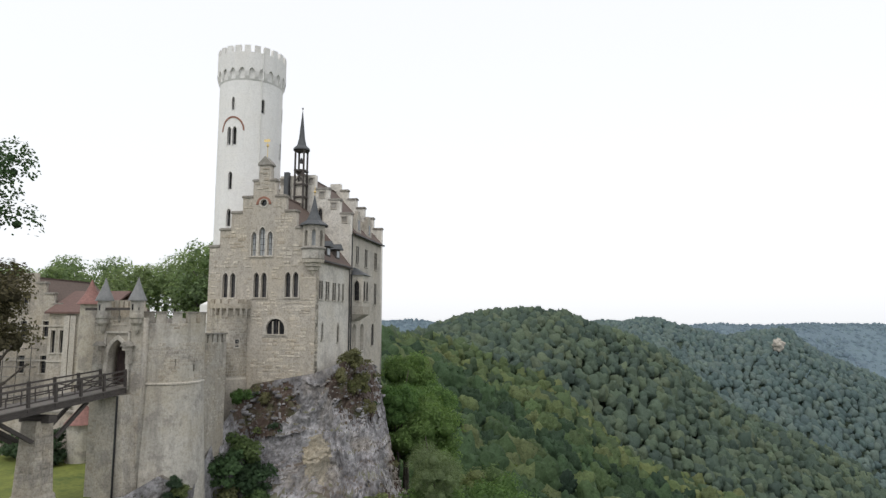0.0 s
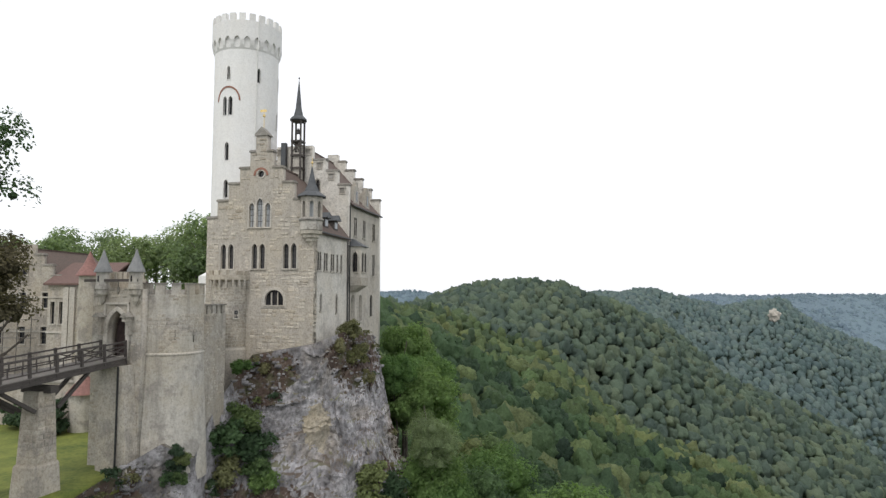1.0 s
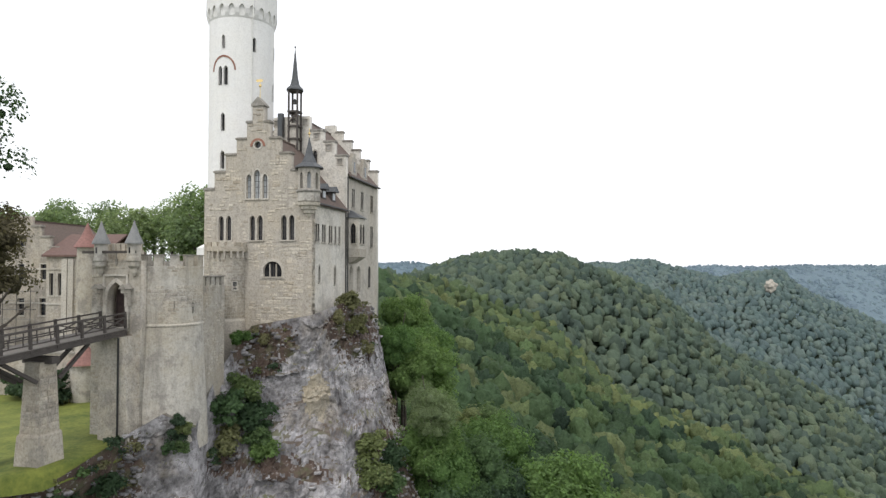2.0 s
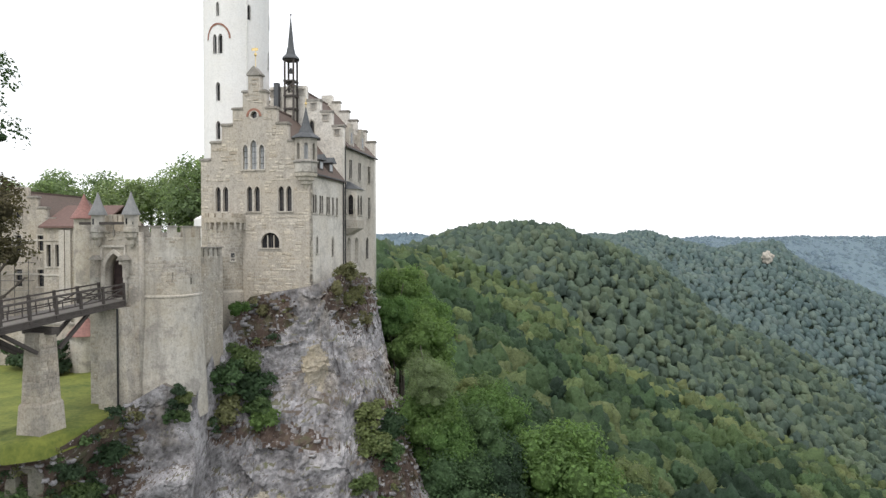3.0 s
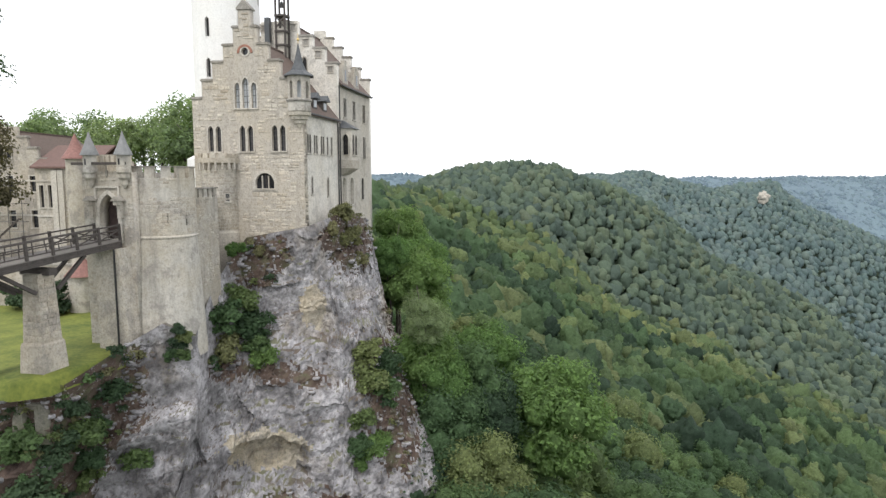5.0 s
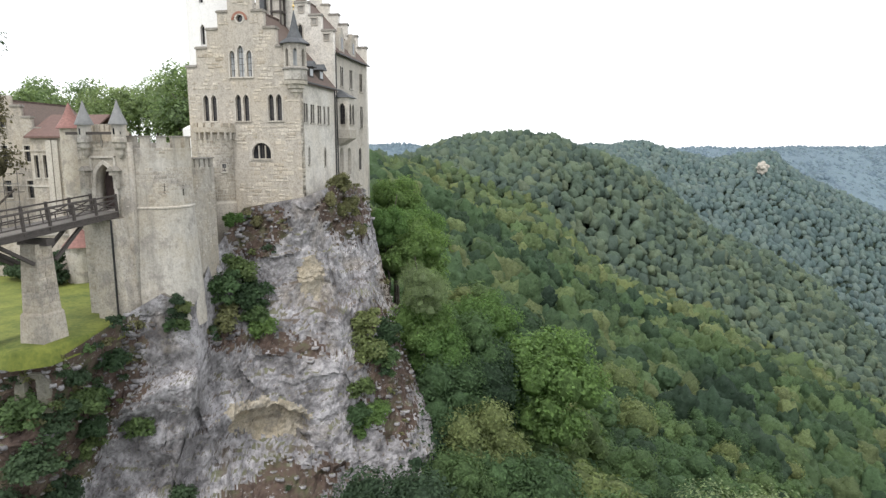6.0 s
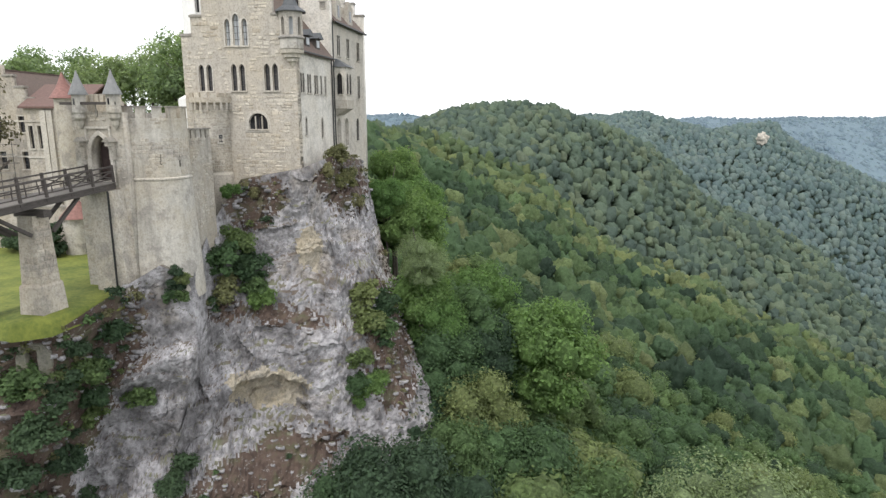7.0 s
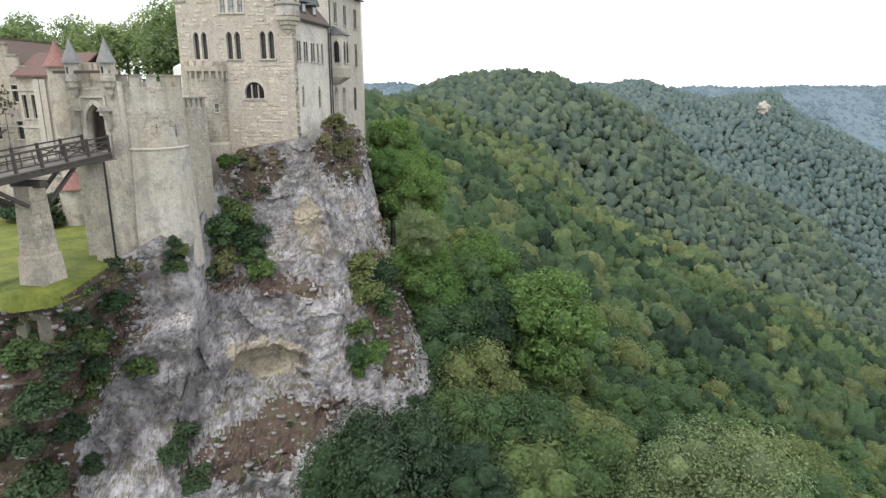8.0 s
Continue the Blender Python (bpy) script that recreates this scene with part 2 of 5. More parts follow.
class Solid:
    """Collects boxes, prisms and turned shapes into one mesh."""

    def __init__(self):
        self.v, self.f = [], []

    def add(self, verts, faces):
        n = len(self.v)
        self.v += [Vector(v) for v in verts]
        self.f += [tuple(i + n for i in f) for f in faces]
        return self

    def box(self, x0, x1, y0, y1, z0, z1, m=None):
        c = [Vector((x, y, z)) for z in (z0, z1) for x, y in ((x0, y0), (x1, y0), (x1, y1), (x0, y1))]
        if m is not None:
            c = [m @ q for q in c]
        return self.add(c, [(3, 2, 1, 0), (4, 5, 6, 7), (0, 1, 5, 4), (1, 2, 6, 5), (2, 3, 7, 6), (3, 0, 4, 7)])

    def beam(self, a, b, w, h):
        a, b = Vector(a), Vector(b)
        d = (b - a)
        m = Matrix.Translation(a) @ d.to_track_quat("X", "Z").to_matrix().to_4x4()
        return self.box(0, d.length, -w / 2, w / 2, -h / 2, h / 2, m)

    def rings(self, rings, close_bottom=True, close_top=True):
        n = len(rings[0])
        verts = [q for r in rings for q in r]
        faces = [(k * n + i, k * n + (i + 1) % n, (k + 1) * n + (i + 1) % n, (k + 1) * n + i) for k in range(len(rings) - 1) for i in range(n)]
        if close_bottom:
            faces.append(tuple(reversed(range(n))))
        if close_top:
            faces.append(tuple(range((len(rings) - 1) * n, len(rings) * n)))
        return self.add(verts, faces)

    def turned(self, profile, n=32, cx=0, cy=0, a0=0.0):
        """profile: (radius, z) from bottom to top."""
        return self.rings([[(cx + r * math.cos(a0 + math.tau * i / n), cy + r * math.sin(a0 + math.tau * i / n), z) for i in range(n)] for r, z in profile])

    def prism(self, outline, y0, y1):
        """An outline of (x, z), extruded from y0 to y1."""
        n = len(outline)
        area = sum(outline[i][0] * outline[(i + 1) % n][1] - outline[(i + 1) % n][0] * outline[i][1] for i in range(n))
        if area < 0:
            outline = outline[::-1]
        return self.add([(x, y0, z) for x, z in outline] + [(x, y1, z) for x, z in outline],
                        [tuple(range(n)), tuple(reversed(range(n, 2 * n)))] + [(i, i + n, (i + 1) % n + n, (i + 1) % n) for i in range(n)])

    def mesh(self, name="shape", smooth=False):
        return mesh_of(name, self.v, self.f, smooth)


def plate(outline, holes, depth):
    """A standing wall of (x, z) outline with openings right through it; its face lies at y = 0, its back at y = depth."""
    cu = bpy.data.curves.new("outline", "CURVE")
    cu.dimensions, cu.fill_mode, cu.extrude = "2D", "BOTH", depth / 2
    for ring in [outline, *holes]:
        s = cu.splines.new("POLY")
        s.points.add(len(ring) - 1)
        for q, (x, z) in zip(s.points, ring):
            q.co = (x, z, 0, 1)
        s.use_cyclic_u = True
    ob = bpy.data.objects.new("outline", cu)
    me = bpy.data.meshes.new_from_object(ob)
    bpy.data.objects.remove(ob)
    bpy.data.curves.remove(cu)
    bm = bmesh.new()
    bm.from_mesh(me)
    bmesh.ops.remove_doubles(bm, verts=bm.verts, dist=0.0005)
    bm.to_mesh(me)
    bm.free()
    me.transform(Matrix(((1, 0, 0, 0), (0, 0, -1, depth / 2), (0, 1, 0, 0), (0, 0, 0, 1))))
    return me


def cut(me, cutters):
    """me with the cutters' shapes taken out of it."""
    ob, tool = new("body", me), new("tool", cutters)
    mod = ob.modifiers.new("cut", "BOOLEAN")
    mod.object, mod.solver = tool, "EXACT"
    out = bpy.data.meshes.new_from_object(ob.evaluated_get(bpy.context.evaluated_depsgraph_get()))
    bpy.data.objects.remove(ob)
    bpy.data.objects.remove(tool)
    return out


def part(name, data, mat, parent=None, label="", m=None):
    if isinstance(data, Solid):
        data = data.mesh(name)
    if mat is not None and len(data.materials) == 0:
        data.materials.append(mat)
    elif mat is not None:
        data.materials[0] = mat
    ob = new(name, data)
    ob.parent = parent
    if m is not None:
        ob.matrix_basis = m
    if label:
        tagged(ob, label)
    return ob


def thing(name, m, label, category, group="", kind=""):
    ob = new(name)
    ob.empty_display_size = 0.3
    ob.matrix_basis = m
    return tagged(ob, label, category, group, kind)


def lancet(cx, z0, w, h, n=6):
    """A pointed arch, as an outline of (x, z)."""
    r, top = w * 0.95, z0 + h
    rise = math.sqrt(r * r - (r - w / 2) ** 2)
    zs = top - rise
    right = [(cx + w / 2 - r + r * math.cos(a), zs + r * math.sin(a)) for a in [math.acos((r - w / 2) / r) * i / n for i in range(n + 1)]]
    left = [(2 * cx - x, z) for x, z in right[-2::-1]]
    return [(cx - w / 2, z0), (cx + w / 2, z0), *right, *left]


def rounded(cx, z0, w, h, n=10):
    """A round-headed arch."""
    r = w / 2
    zs = z0 + h - r
    return [(cx - r, z0), (cx + r, z0)] + [(cx + r * math.cos(math.pi * i / n), zs + r * math.sin(math.pi * i / n)) for i in range(n + 1)]


def oblong(cx, z0, w, h):
    return [(cx - w / 2, z0), (cx + w / 2, z0), (cx + w / 2, z0 + h), (cx - w / 2, z0 + h)]


def grown(ring, g):
    cx = sum(q[0] for q in ring) / len(ring)
    zm = (min(q[1] for q in ring) + max(q[1] for q in ring)) / 2
    hw = max(abs(q[0] - cx) for q in ring)
    hh = max(abs(q[1] - zm) for q in ring)
    return [(cx + (x - cx) * (hw + g) / hw, zm + (z - zm) * (hh + g) / hh) for x, z in ring]


def window(parent, rings, m=None, proud=0.05, glass=None, surround=0.13, bars=True, sill=True, deep=0.28, trim=None):
    """A window of one or more lights: a dressed surround set a little proud, a sill, dark panes and glazing bars."""
    m = m or Matrix()
    x0, x1 = min(q[0] for r in rings for q in r), max(q[0] for r in rings for q in r)
    z0 = min(q[1] for r in rings for q in r)
    if len(rings) == 1:
        me = plate(grown(rings[0], surround), rings, 0.16)
    else:
        out = []
        outer = [(x0 - surround, z0 - 0.02), (x1 + surround, z0 - 0.02)]
        for r in sorted(rings, key=lambda r: -max(q[0] for q in r)):
            cx, hw, top = (max(q[0] for q in r) + min(q[0] for q in r)) / 2, (max(q[0] for q in r) - min(q[0] for q in r)) / 2, max(q[1] for q in r)
            out += [(cx + hw + 0.035 if out else x1 + surround, top - hw * 1.5), (cx + hw * 0.6, top - hw * 0.35 + surround * 0.6), (cx, top + surround), (cx - hw * 0.6, top - hw * 0.35 + surround * 0.6)]
            last = (cx - hw - 0.035, top - hw * 1.5)
        out.append((x0 - surround, last[1]))
        me = plate(outer + out, rings, 0.16)
    me.transform(Matrix.Translation((0, -proud, 0)))
    w = part("window", me, trim or DRESSED, parent, "", m)
    for r in rings:
        pane = Solid().prism(r, deep, deep + 0.03)
        part("pane", pane, glass or GLASS, w)
        if bars:
            zz0, zz1, cx = min(q[1] for q in r), max(q[1] for q in r), sum(q[0] for q in r) / len(r)
            hw = max(abs(q[0] - cx) for q in r)
            s = Solid().box(cx - 0.02, cx + 0.02, deep - 0.035, deep, zz0, zz1 - 0.03)
            k = max(1, int((zz1 - zz0) / 0.6))
            for i in range(1, k + 1):
                z = zz0 + (zz1 - zz0) * i / (k + 1)
                if z < zz1 - hw * 1.3:
                    s.box(cx - hw, cx + hw, deep - 0.03, deep - 0.004, z - 0.018, z + 0.018)
            part("glazing_bar", s, WOOD, w)
    if sill:
        part("sill", Solid().box(x0 - 0.15, x1 + 0.15, -proud - 0.08, 0.1, z0 - 0.13, z0 - 0.004), DRESSED, w)
    return w


# ---- the land ----
# Lie of the land: crests of the spurs that close the valley one behind another, as (bearing, rise).
NEAR_SPUR = ((-0.1, -0.017), (-0.059, -0.031), (0.051, -0.086), (0.177, -0.114), (0.23, -0.164), (0.297, -0.208), (0.464, -0.268), (0.523, -0.323), (0.645, -0.379), (0.784, -0.447), (1.0, -0.52))
DOME = ((-0.1, -0.011), (-0.048, -0.015), (-0.01, -0.001), (0.08, 0.018), (0.149, 0.022), (0.197, 0.018), (0.219, 0.004), (0.263, -0.009), (0.342, -0.038), (0.435, -0.122), (0.541, -0.172), (0.644, -0.225), (0.733, -0.309), (1.0, -0.42))
CRAG_SPUR = ((-0.1, -0.03), (0.18, -0.02), (0.229, 0.002), (0.262, 0.007), (0.325, 0.009), (0.38, -0.002), (0.438, -0.018), (0.486, -0.008), (0.534, -0.005), (0.566, -0.031), (0.626, -0.059), (0.724, -0.101), (1.0, -0.16))
PLATEAU = ((-0.1, 0.004), (-0.048, 0.006), (-0.01, 0.002), (0.393, -0.002), (0.428, 0.001), (0.49, -0.002), (0.56, 0.001), (1.0, 0.001))


def along(line, u):
    """Value at u on a line of (u, value) pairs."""
    for (a, p), (b, q) in zip(line, line[1:]):
        if u <= b:
            return p + (q - p) * max(0.0, (u - a) / (b - a))
    return line[-1][1]


def crest_far(u):
    """Distances of the three spurs at the bearing u."""
    return (along(((-0.1, 250), (0.1, 320), (0.3, 350), (0.5, 330), (1.0, 280)), u), along(((-0.1, 560), (0.1, 640), (0.4, 700), (1.0, 680)), u), 1350.0)


def profile(u):
    """The slope at one bearing: (log distance, rise) from the foot of the rock to the horizon."""
    d1, d2, d3 = crest_far(u)
    s1, s2, s3 = along(NEAR_SPUR, u), along(DOME, u), along(CRAG_SPUR, u)
    dip1 = along(((-0.1, 0.0), (0.05, 0.012), (0.2, 0.03), (0.35, 0.045), (1.0, 0.05)), u)
    dip2 = along(((-0.1, 0.02), (0.25, 0.02), (0.35, 0.035), (1.0, 0.05)), u)
    pts = ((45, -0.52 - 0.8 * u), (70, -0.34 - 0.6 * u), (d1, s1), (d1 * 1.3, s1 - dip1), (d2, s2), (d2 * 1.3, s2 - dip2), (d3, s3), (d3 * 1.4, s3 - 0.03), (4000, along(PLATEAU, u)), (6000, along(PLATEAU, u) - 0.01))
    return [(math.log(d), v) for d, v in pts]


PROFILES = [profile(-0.14 + 0.01 * k) for k in range(115)]


def rise(u, d):
    """Rise of the treetops at the bearing with tangent u and the distance ahead d."""
    k = min(max((u + 0.14) / 0.01, 0), 113.99)
    ld = math.log(min(max(d, 45), 5900))
    out = []
    for pr in (PROFILES[int(k)], PROFILES[int(k) + 1]):
        for (a, p), (b, q) in zip(pr, pr[1:]):
            if ld <= b:
                e = (ld - a) / (b - a)
                e = e * e * (3 - 2 * e) * 0.5 + e * 0.5
                out.append(p + (q - p) * e)
                break
    e = k - int(k)
    return out[0] * (1 - e) + out[1] * e


def canopy(u, d):
    """Treetop height at the bearing with tangent u and the distance ahead d."""
    q = Vector((u * d, d, 0))
    gully = noise.noise(Vector((u * d * 0.014, d * 0.005, 4))) * min(1.0, max(0.0, (d - 90) / 150)) * (1 if d < 1500 else 0.3)
    return rise(u, d) * d + min(d, 1500) * 0.006 * (noise.noise(q * 0.008) + 0.6 * noise.noise(q * 0.02) + 0.9 * gully)


def in_view(x, y, slack=0.012):
    """True where no nearer crest hides the treetops."""
    u = x / y
    return all(rise(u, d) < rise(u, y) + slack for d in (y * 0.95, y * 0.88, y * 0.8, y * 0.7, y * 0.6, y * 0.5, y * 0.42))


def land(x, y):
    """Height of the ground."""
    d, u = max(y, 1.0), x / max(y, 1.0)
    drop = 15 * (1 - min(1, max(0, (d - 1100) / 500))) + 2
    right = canopy(u, max(d, 45)) - drop
    behind = -13 + min(5, max(0, (y - 66) * 0.25))
    plateau = behind if y > 64 else -46
    if y > 150:
        plateau = -8 + (y - 150) * 0.01
    k = min(1, max(0, (-0.10 - u) / 0.06)) if y > 5 else (1 if x < 0 else 0)
    if y < 40:
        right, plateau = right + (y - 40) * 0.05, -46 + (y - 40) * 0.05
    return right * (1 - k) + plateau * k


def ground_sheet():
    rings = [3, 12, 22, 32, 42, 52, 60, 64, 67, 72, 80, 95, 115, 140, 170, 210, 260, 320, 390, 470, 560, 660, 780, 900, 1050, 1200, 1300, 1400, 1550, 1700, 1850, 2000, 2200, 2400, 2700, 3000, 3300, 3600, 4000, 4400, 4800]
    n = 400
    verts, faces = [], []
    for r in rings:
        for i in range(n):
            a = math.tau * i / n
            x, y = r * math.sin(a), r * math.cos(a)
            z = land(x, y)
            if r > 1250:
                z += 7 * noise.noise(Vector((x, y, 0)) * 0.02) + 4 * noise.noise(Vector((x, y, 3)) * 0.06)
            verts.append((x, y, z))
    for k in range(len(rings) - 1):
        for i in range(n):
            j = (i + 1) % n
            faces.append((k * n + j, k * n + i, (k + 1) * n + i, (k + 1) * n + j))
    faces.append(tuple(range(n)))
    me = mesh_of("ground", verts, faces, True)
    me.materials.append(SOIL)
    me.materials.append(DISTANTHAZE)
    # the far ground takes the colour with the haze painted in
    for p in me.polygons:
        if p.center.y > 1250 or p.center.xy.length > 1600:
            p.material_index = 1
    return tagged(new("ground", me), "wooded hillside ground falling into a wide valley", "ground", kind="structure")


ground_sheet()

# ---- the cliff under the castle ----
RIBS = [                                        # top, shoulder and foot of the ribs of the rock
    ((-9.0, 84.0, -5.0), (-6.0, 78.0, -16.0), (-1.5, 68.0, -31.0)),
    ((-7.6, 72.0, -4.7), (-4.4, 65.0, -15.2), (0.1, 56.5, -28.8)),
    ((-8.7, 64.0, -3.3), (-6.5, 61.0, -13.1), (-2.1, 54.5, -28.0)),
    ((-11.7, 59.0, -4.5), (-8.7, 57.0, -13.8), (-8.1, 52.0, -28.8)),
    ((-17.6, 60.0, -5.6), (-15.7, 56.5, -13.2), (-15.1, 50.5, -26.8)),
    ((-18.8, 54.4, -9.0), (-18.0, 52.0, -15.2), (-19.0, 48.0, -25.4)),
    ((-18.6, 49.0, -12.3), (-18.0, 47.2, -17.2), (-20.0, 46.0, -25.5)),
    ((-20.4, 47.3, -10.9), (-20.6, 45.8, -17.2), (-22.3, 45.0, -25.7)),
    ((-22.6, 46.6, -12.2), (-23.5, 45.0, -18.2), (-26.1, 43.0, -29.3)),
    ((-24.2, 41.0, -13.5), (-24.9, 40.0, -17.8), (-27.8, 40.0, -27.2)),
    ((-28.6, 40.2, -13.5), (-29.7, 38.5, -17.4), (-32.3, 38.0, -25.7)),
    ((-40.0, 41.8, -13.4), (-41.0, 36.5, -17.4), (-44.0, 36.0, -25.7)),
]


def rock_point(s, t):
    """A point of the cliff: s along its ribs, t from 0 at the top over 1 at the foot to 1.6 in the scree."""
    k = min(int(s), len(RIBS) - 2)
    a = s - k
    a = a * a * (3 - 2 * a) * 0.5 + a * 0.5
    p = [Vector(RIBS[k][i]).lerp(Vector(RIBS[k + 1][i]), a) for i in range(3)]
    if t < 0.5:
        q = p[0].lerp(p[1], t * 2)
    else:
        q = p[1].lerp(p[2], t * 2 - 1)
    if t > 1:
        q = p[2] + Vector((0, -8 * (t - 1), -30 * (t - 1)))
    return q


CLIFF_FACE, EARTHY = [], []
BANK_EDGE = ((-0.72, -0.64), (-0.591, -0.614), (-0.496, -0.554), (-0.365, -0.458), (-0.278, -0.462), (-0.25, -0.49))


def earthy(u, v, r):
    """True where soil and loose stones cover the rock: by bearing u, rise v and a ragged margin r."""
    a, b = u + 0.285, v + 0.595
    return (u < along(BANK_EDGE, v) + 0.05 * r                                            # the bank below the lawn
            or ((u + 0.285) / 0.055) ** 2 + ((v + 0.122) / 0.05) ** 2 < 1 + 1.2 * r       # under the castle's front
            or ((u + 0.137) / 0.036) ** 2 + ((v + 0.09) / 0.065) ** 2 < 1 + r             # at the castle's corner
            or ((0.9 * a + 0.43 * b) / 0.14) ** 2 + ((0.9 * b - 0.43 * a) / 0.055) ** 2 < 1 + 1.2 * r   # the scree below the overhang
            or ((u + 0.066) / 0.04) ** 2 + ((v + 0.36) / 0.13) ** 2 < 1.0 + 1.6 * r      # the rib on the valley side
            or (-0.36 < u < -0.12 and abs(v + 0.30 + 0.14 * (u + 0.34)) < 0.010 + 0.03 * r))


def cliff():
    ns, nt_ = 420, 260
    verts, faces = [], []
    for i in range(ns):
        s = (len(RIBS) - 1) * i / (ns - 1)
        for j in range(nt_):
            t = 1.9 * j / (nt_ - 1)
            q = rock_point(s, t)
            w = min(1.0, t / (0.1 if s < 7.6 else 0.3))
            bulk = noise.fractal(q * 0.07, 0.9, 2.1, 3)
            wq = q + Vector((noise.noise(q * 0.3), noise.noise(q * 0.3 + Vector((7, 0, 0))), noise.noise(q * 0.3 + Vector((0, 9, 0))))) * 1.2
            torn = noise.ridged_multi_fractal(Vector((wq.x * 0.15, wq.y * 0.15, wq.z * 0.12)), 0.95, 2.2, 4, 1.0, 2.0) - 1.1
            d1, _ = noise.voronoi(Vector((wq.x * 0.5, wq.y * 0.5, wq.z * 0.36)))
            d2, _ = noise.voronoi(Vector((wq.x * 1.5, wq.y * 1.5, wq.z * 1.1)))
            block_ = noise.cell(Vector((wq.x * 0.45, wq.y * 0.45, wq.z * 0.4)))
            bed = (wq.z * 0.42 + 0.5 * noise.noise(q * 0.12)) % 1.0
            fine = noise.fractal(q * 1.7, 0.6, 2.2, 5)
            d = 1.7 * bulk + 0.85 * torn + 0.55 * (0.6 - d1[0]) + 0.16 * (0.6 - d2[0]) + 0.32 * block_ + 0.25 * bed + 0.16 * fine - 0.2
            if 4.9 < s < 8.0:
                d *= min(1.0, 0.3 + max(0.0, t - 0.25) * 1.6)
            ledge = t - 0.50 - 0.05 * noise.noise(Vector((s * 1.3, 2, 0)))
            d += 1.1 * min(1, max(0, ledge / 0.05)) - 0.35
            scree = t - 1.0
            d += 2.6 * min(1, max(0, scree / 0.10))
            hx, hz = (q.x + 14.3) / 3.6, (q.z + 24.3) / 2.6
            rim_ = 1 - hx * hx - (hz * hz if hz > 0 else hz * hz * 0.25) + 0.35 * noise.noise(q * 0.8)
            hollow = min(1, max(0, rim_ / 0.28))
            d -= 1.9 * hollow * (1 if hz > -0.2 else max(0, 1 + (hz + 0.2) / 1.6))
            knob = math.exp(-((q.x - 0.0) / 1.9) ** 2 - ((q.z + 25.6) / 3.6) ** 2)
            d += 1.0 * knob
            q = q + Vector((0.3 * d + 0.6 * knob, -0.9 * d, 0.2 * fine)) * w
            verts.append(q)
    for i in range(ns - 1):
        for j in range(nt_ - 1):
            a = i * nt_ + j
            faces.append((a, a + nt_, a + nt_ + 1, a + 1))
    # the flat top, running back under the buildings
    base = len(verts)
    for i in range(0, ns, 6):
        s = (len(RIBS) - 1) * i / (ns - 1)
        q = rock_point(s, 0)
        back = Vector((min(q.x, -14), 92, min(q.z, -5) - 0.5))
        for k in range(6):
            verts.append(q.lerp(back, k / 5))
    m = len(range(0, ns, 6))
    for i in range(m - 1):
        for k in range(5):
            a = base + i * 6 + k
            faces.append((a, a + 6, a + 7, a + 1))
    me = mesh_of("cliff", verts, faces)
    me.materials.append(ROCK)
    me.materials.append(EARTH)
    me.materials.append(OCHRE)
    for i in range(ns - 1):
        s = (len(RIBS) - 1) * i / (ns - 1)
        for j in range(nt_ - 1):
            t = 1.9 * j / (nt_ - 1)
            q = verts[i * nt_ + j]
            r = 0.7 * noise.fractal(Vector(q) * 0.35, 0.8, 2.1, 5) + 0.5 * noise.fractal(Vector(q) * 1.6, 0.6, 2.1, 4)
            u, v = q[0] / q[1], q[2] / q[1]
            if earthy(u, v, r):
                me.polygons[i * (nt_ - 1) + j].material_index = 1
            elif ((u + 0.27) / 0.075) ** 2 + ((v + 0.44) / 0.036) ** 2 < 0.9 + 0.9 * r or ((u + 0.19) / 0.02) ** 2 + ((v + 0.2) / 0.04) ** 2 < 0.8 + 0.9 * r:
                me.polygons[i * (nt_ - 1) + j].material_index = 2
    EARTHY.extend(verts[i * nt_ + j].copy() for i in range(ns - 1) for j in range(nt_ - 1) if me.polygons[i * (nt_ - 1) + j].material_index == 1 and 1.9 * j / nt_ < 1.3)
    face = np.array([q[:] for q in verts[:base]])
    CLIFF_FACE.append(face)
    return tagged(new("cliff", me), "pale grey limestone cliff with ledges and brown earth", "cliff", kind="structure")


cliff()


def on_cliff(u, v):
    """The place on the cliff at the bearing u and rise v."""
    f = CLIFF_FACE[0]
    k = np.argmin((f[:, 0] / f[:, 1] - u) ** 2 + (f[:, 2] / f[:, 1] - v) ** 2 + f[:, 1] * 1e-7)
    return Vector(f[k])


def lawn():
    """The grass court below the bridge, rounded off where it meets the drop."""
    edge = [(-60, 35.5), (-40, 41.5), (-31, 41.6), (-28.5, 40.0), (-26.4, 39.2), (-24.6, 40.4), (-23.6, 44), (-23.0, 46.3), (-22.2, 49)]
    verts, faces = [], []
    pts = []
    for (x0, y0), (x1, y1) in zip(edge, edge[1:]):
        pts += [(x0 + (x1 - x0) * k / 4, y0 + (y1 - y0) * k / 4) for k in range(4)]
    pts.append(edge[-1])
    for x, y in pts:
        bx, by = x - 6 if x < -30 else x * 1.05 - 3, 70
        for k, (f, dz) in enumerate(((-0.016, -1.15), (-0.012, -0.7), (-0.006, -0.32), (0.0, -0.1), (0.025, 0), (0.2, 0.05), (0.4, 0), (0.6, 0.0), (0.8, 0.1), (1.0, 0.3))):
            q = Vector((x + (bx - x) * f, y + (by - y) * f, -12.75 + dz))
            q.z += 0.12 * noise.noise(q * 0.4)
            verts.append(q)
    m = 10
    for i in range(len(pts) - 1):
        for k in range(m - 1):
            a = i * m + k
            faces.append((a, a + m, a + m + 1, a + 1))
    me = mesh_of("lawn", verts, faces, True)
    me.materials.append(GRASS)
    return tagged(new("lawn", me), "bright green mown lawn below the bridge", "lawn", kind="structure")


lawn()

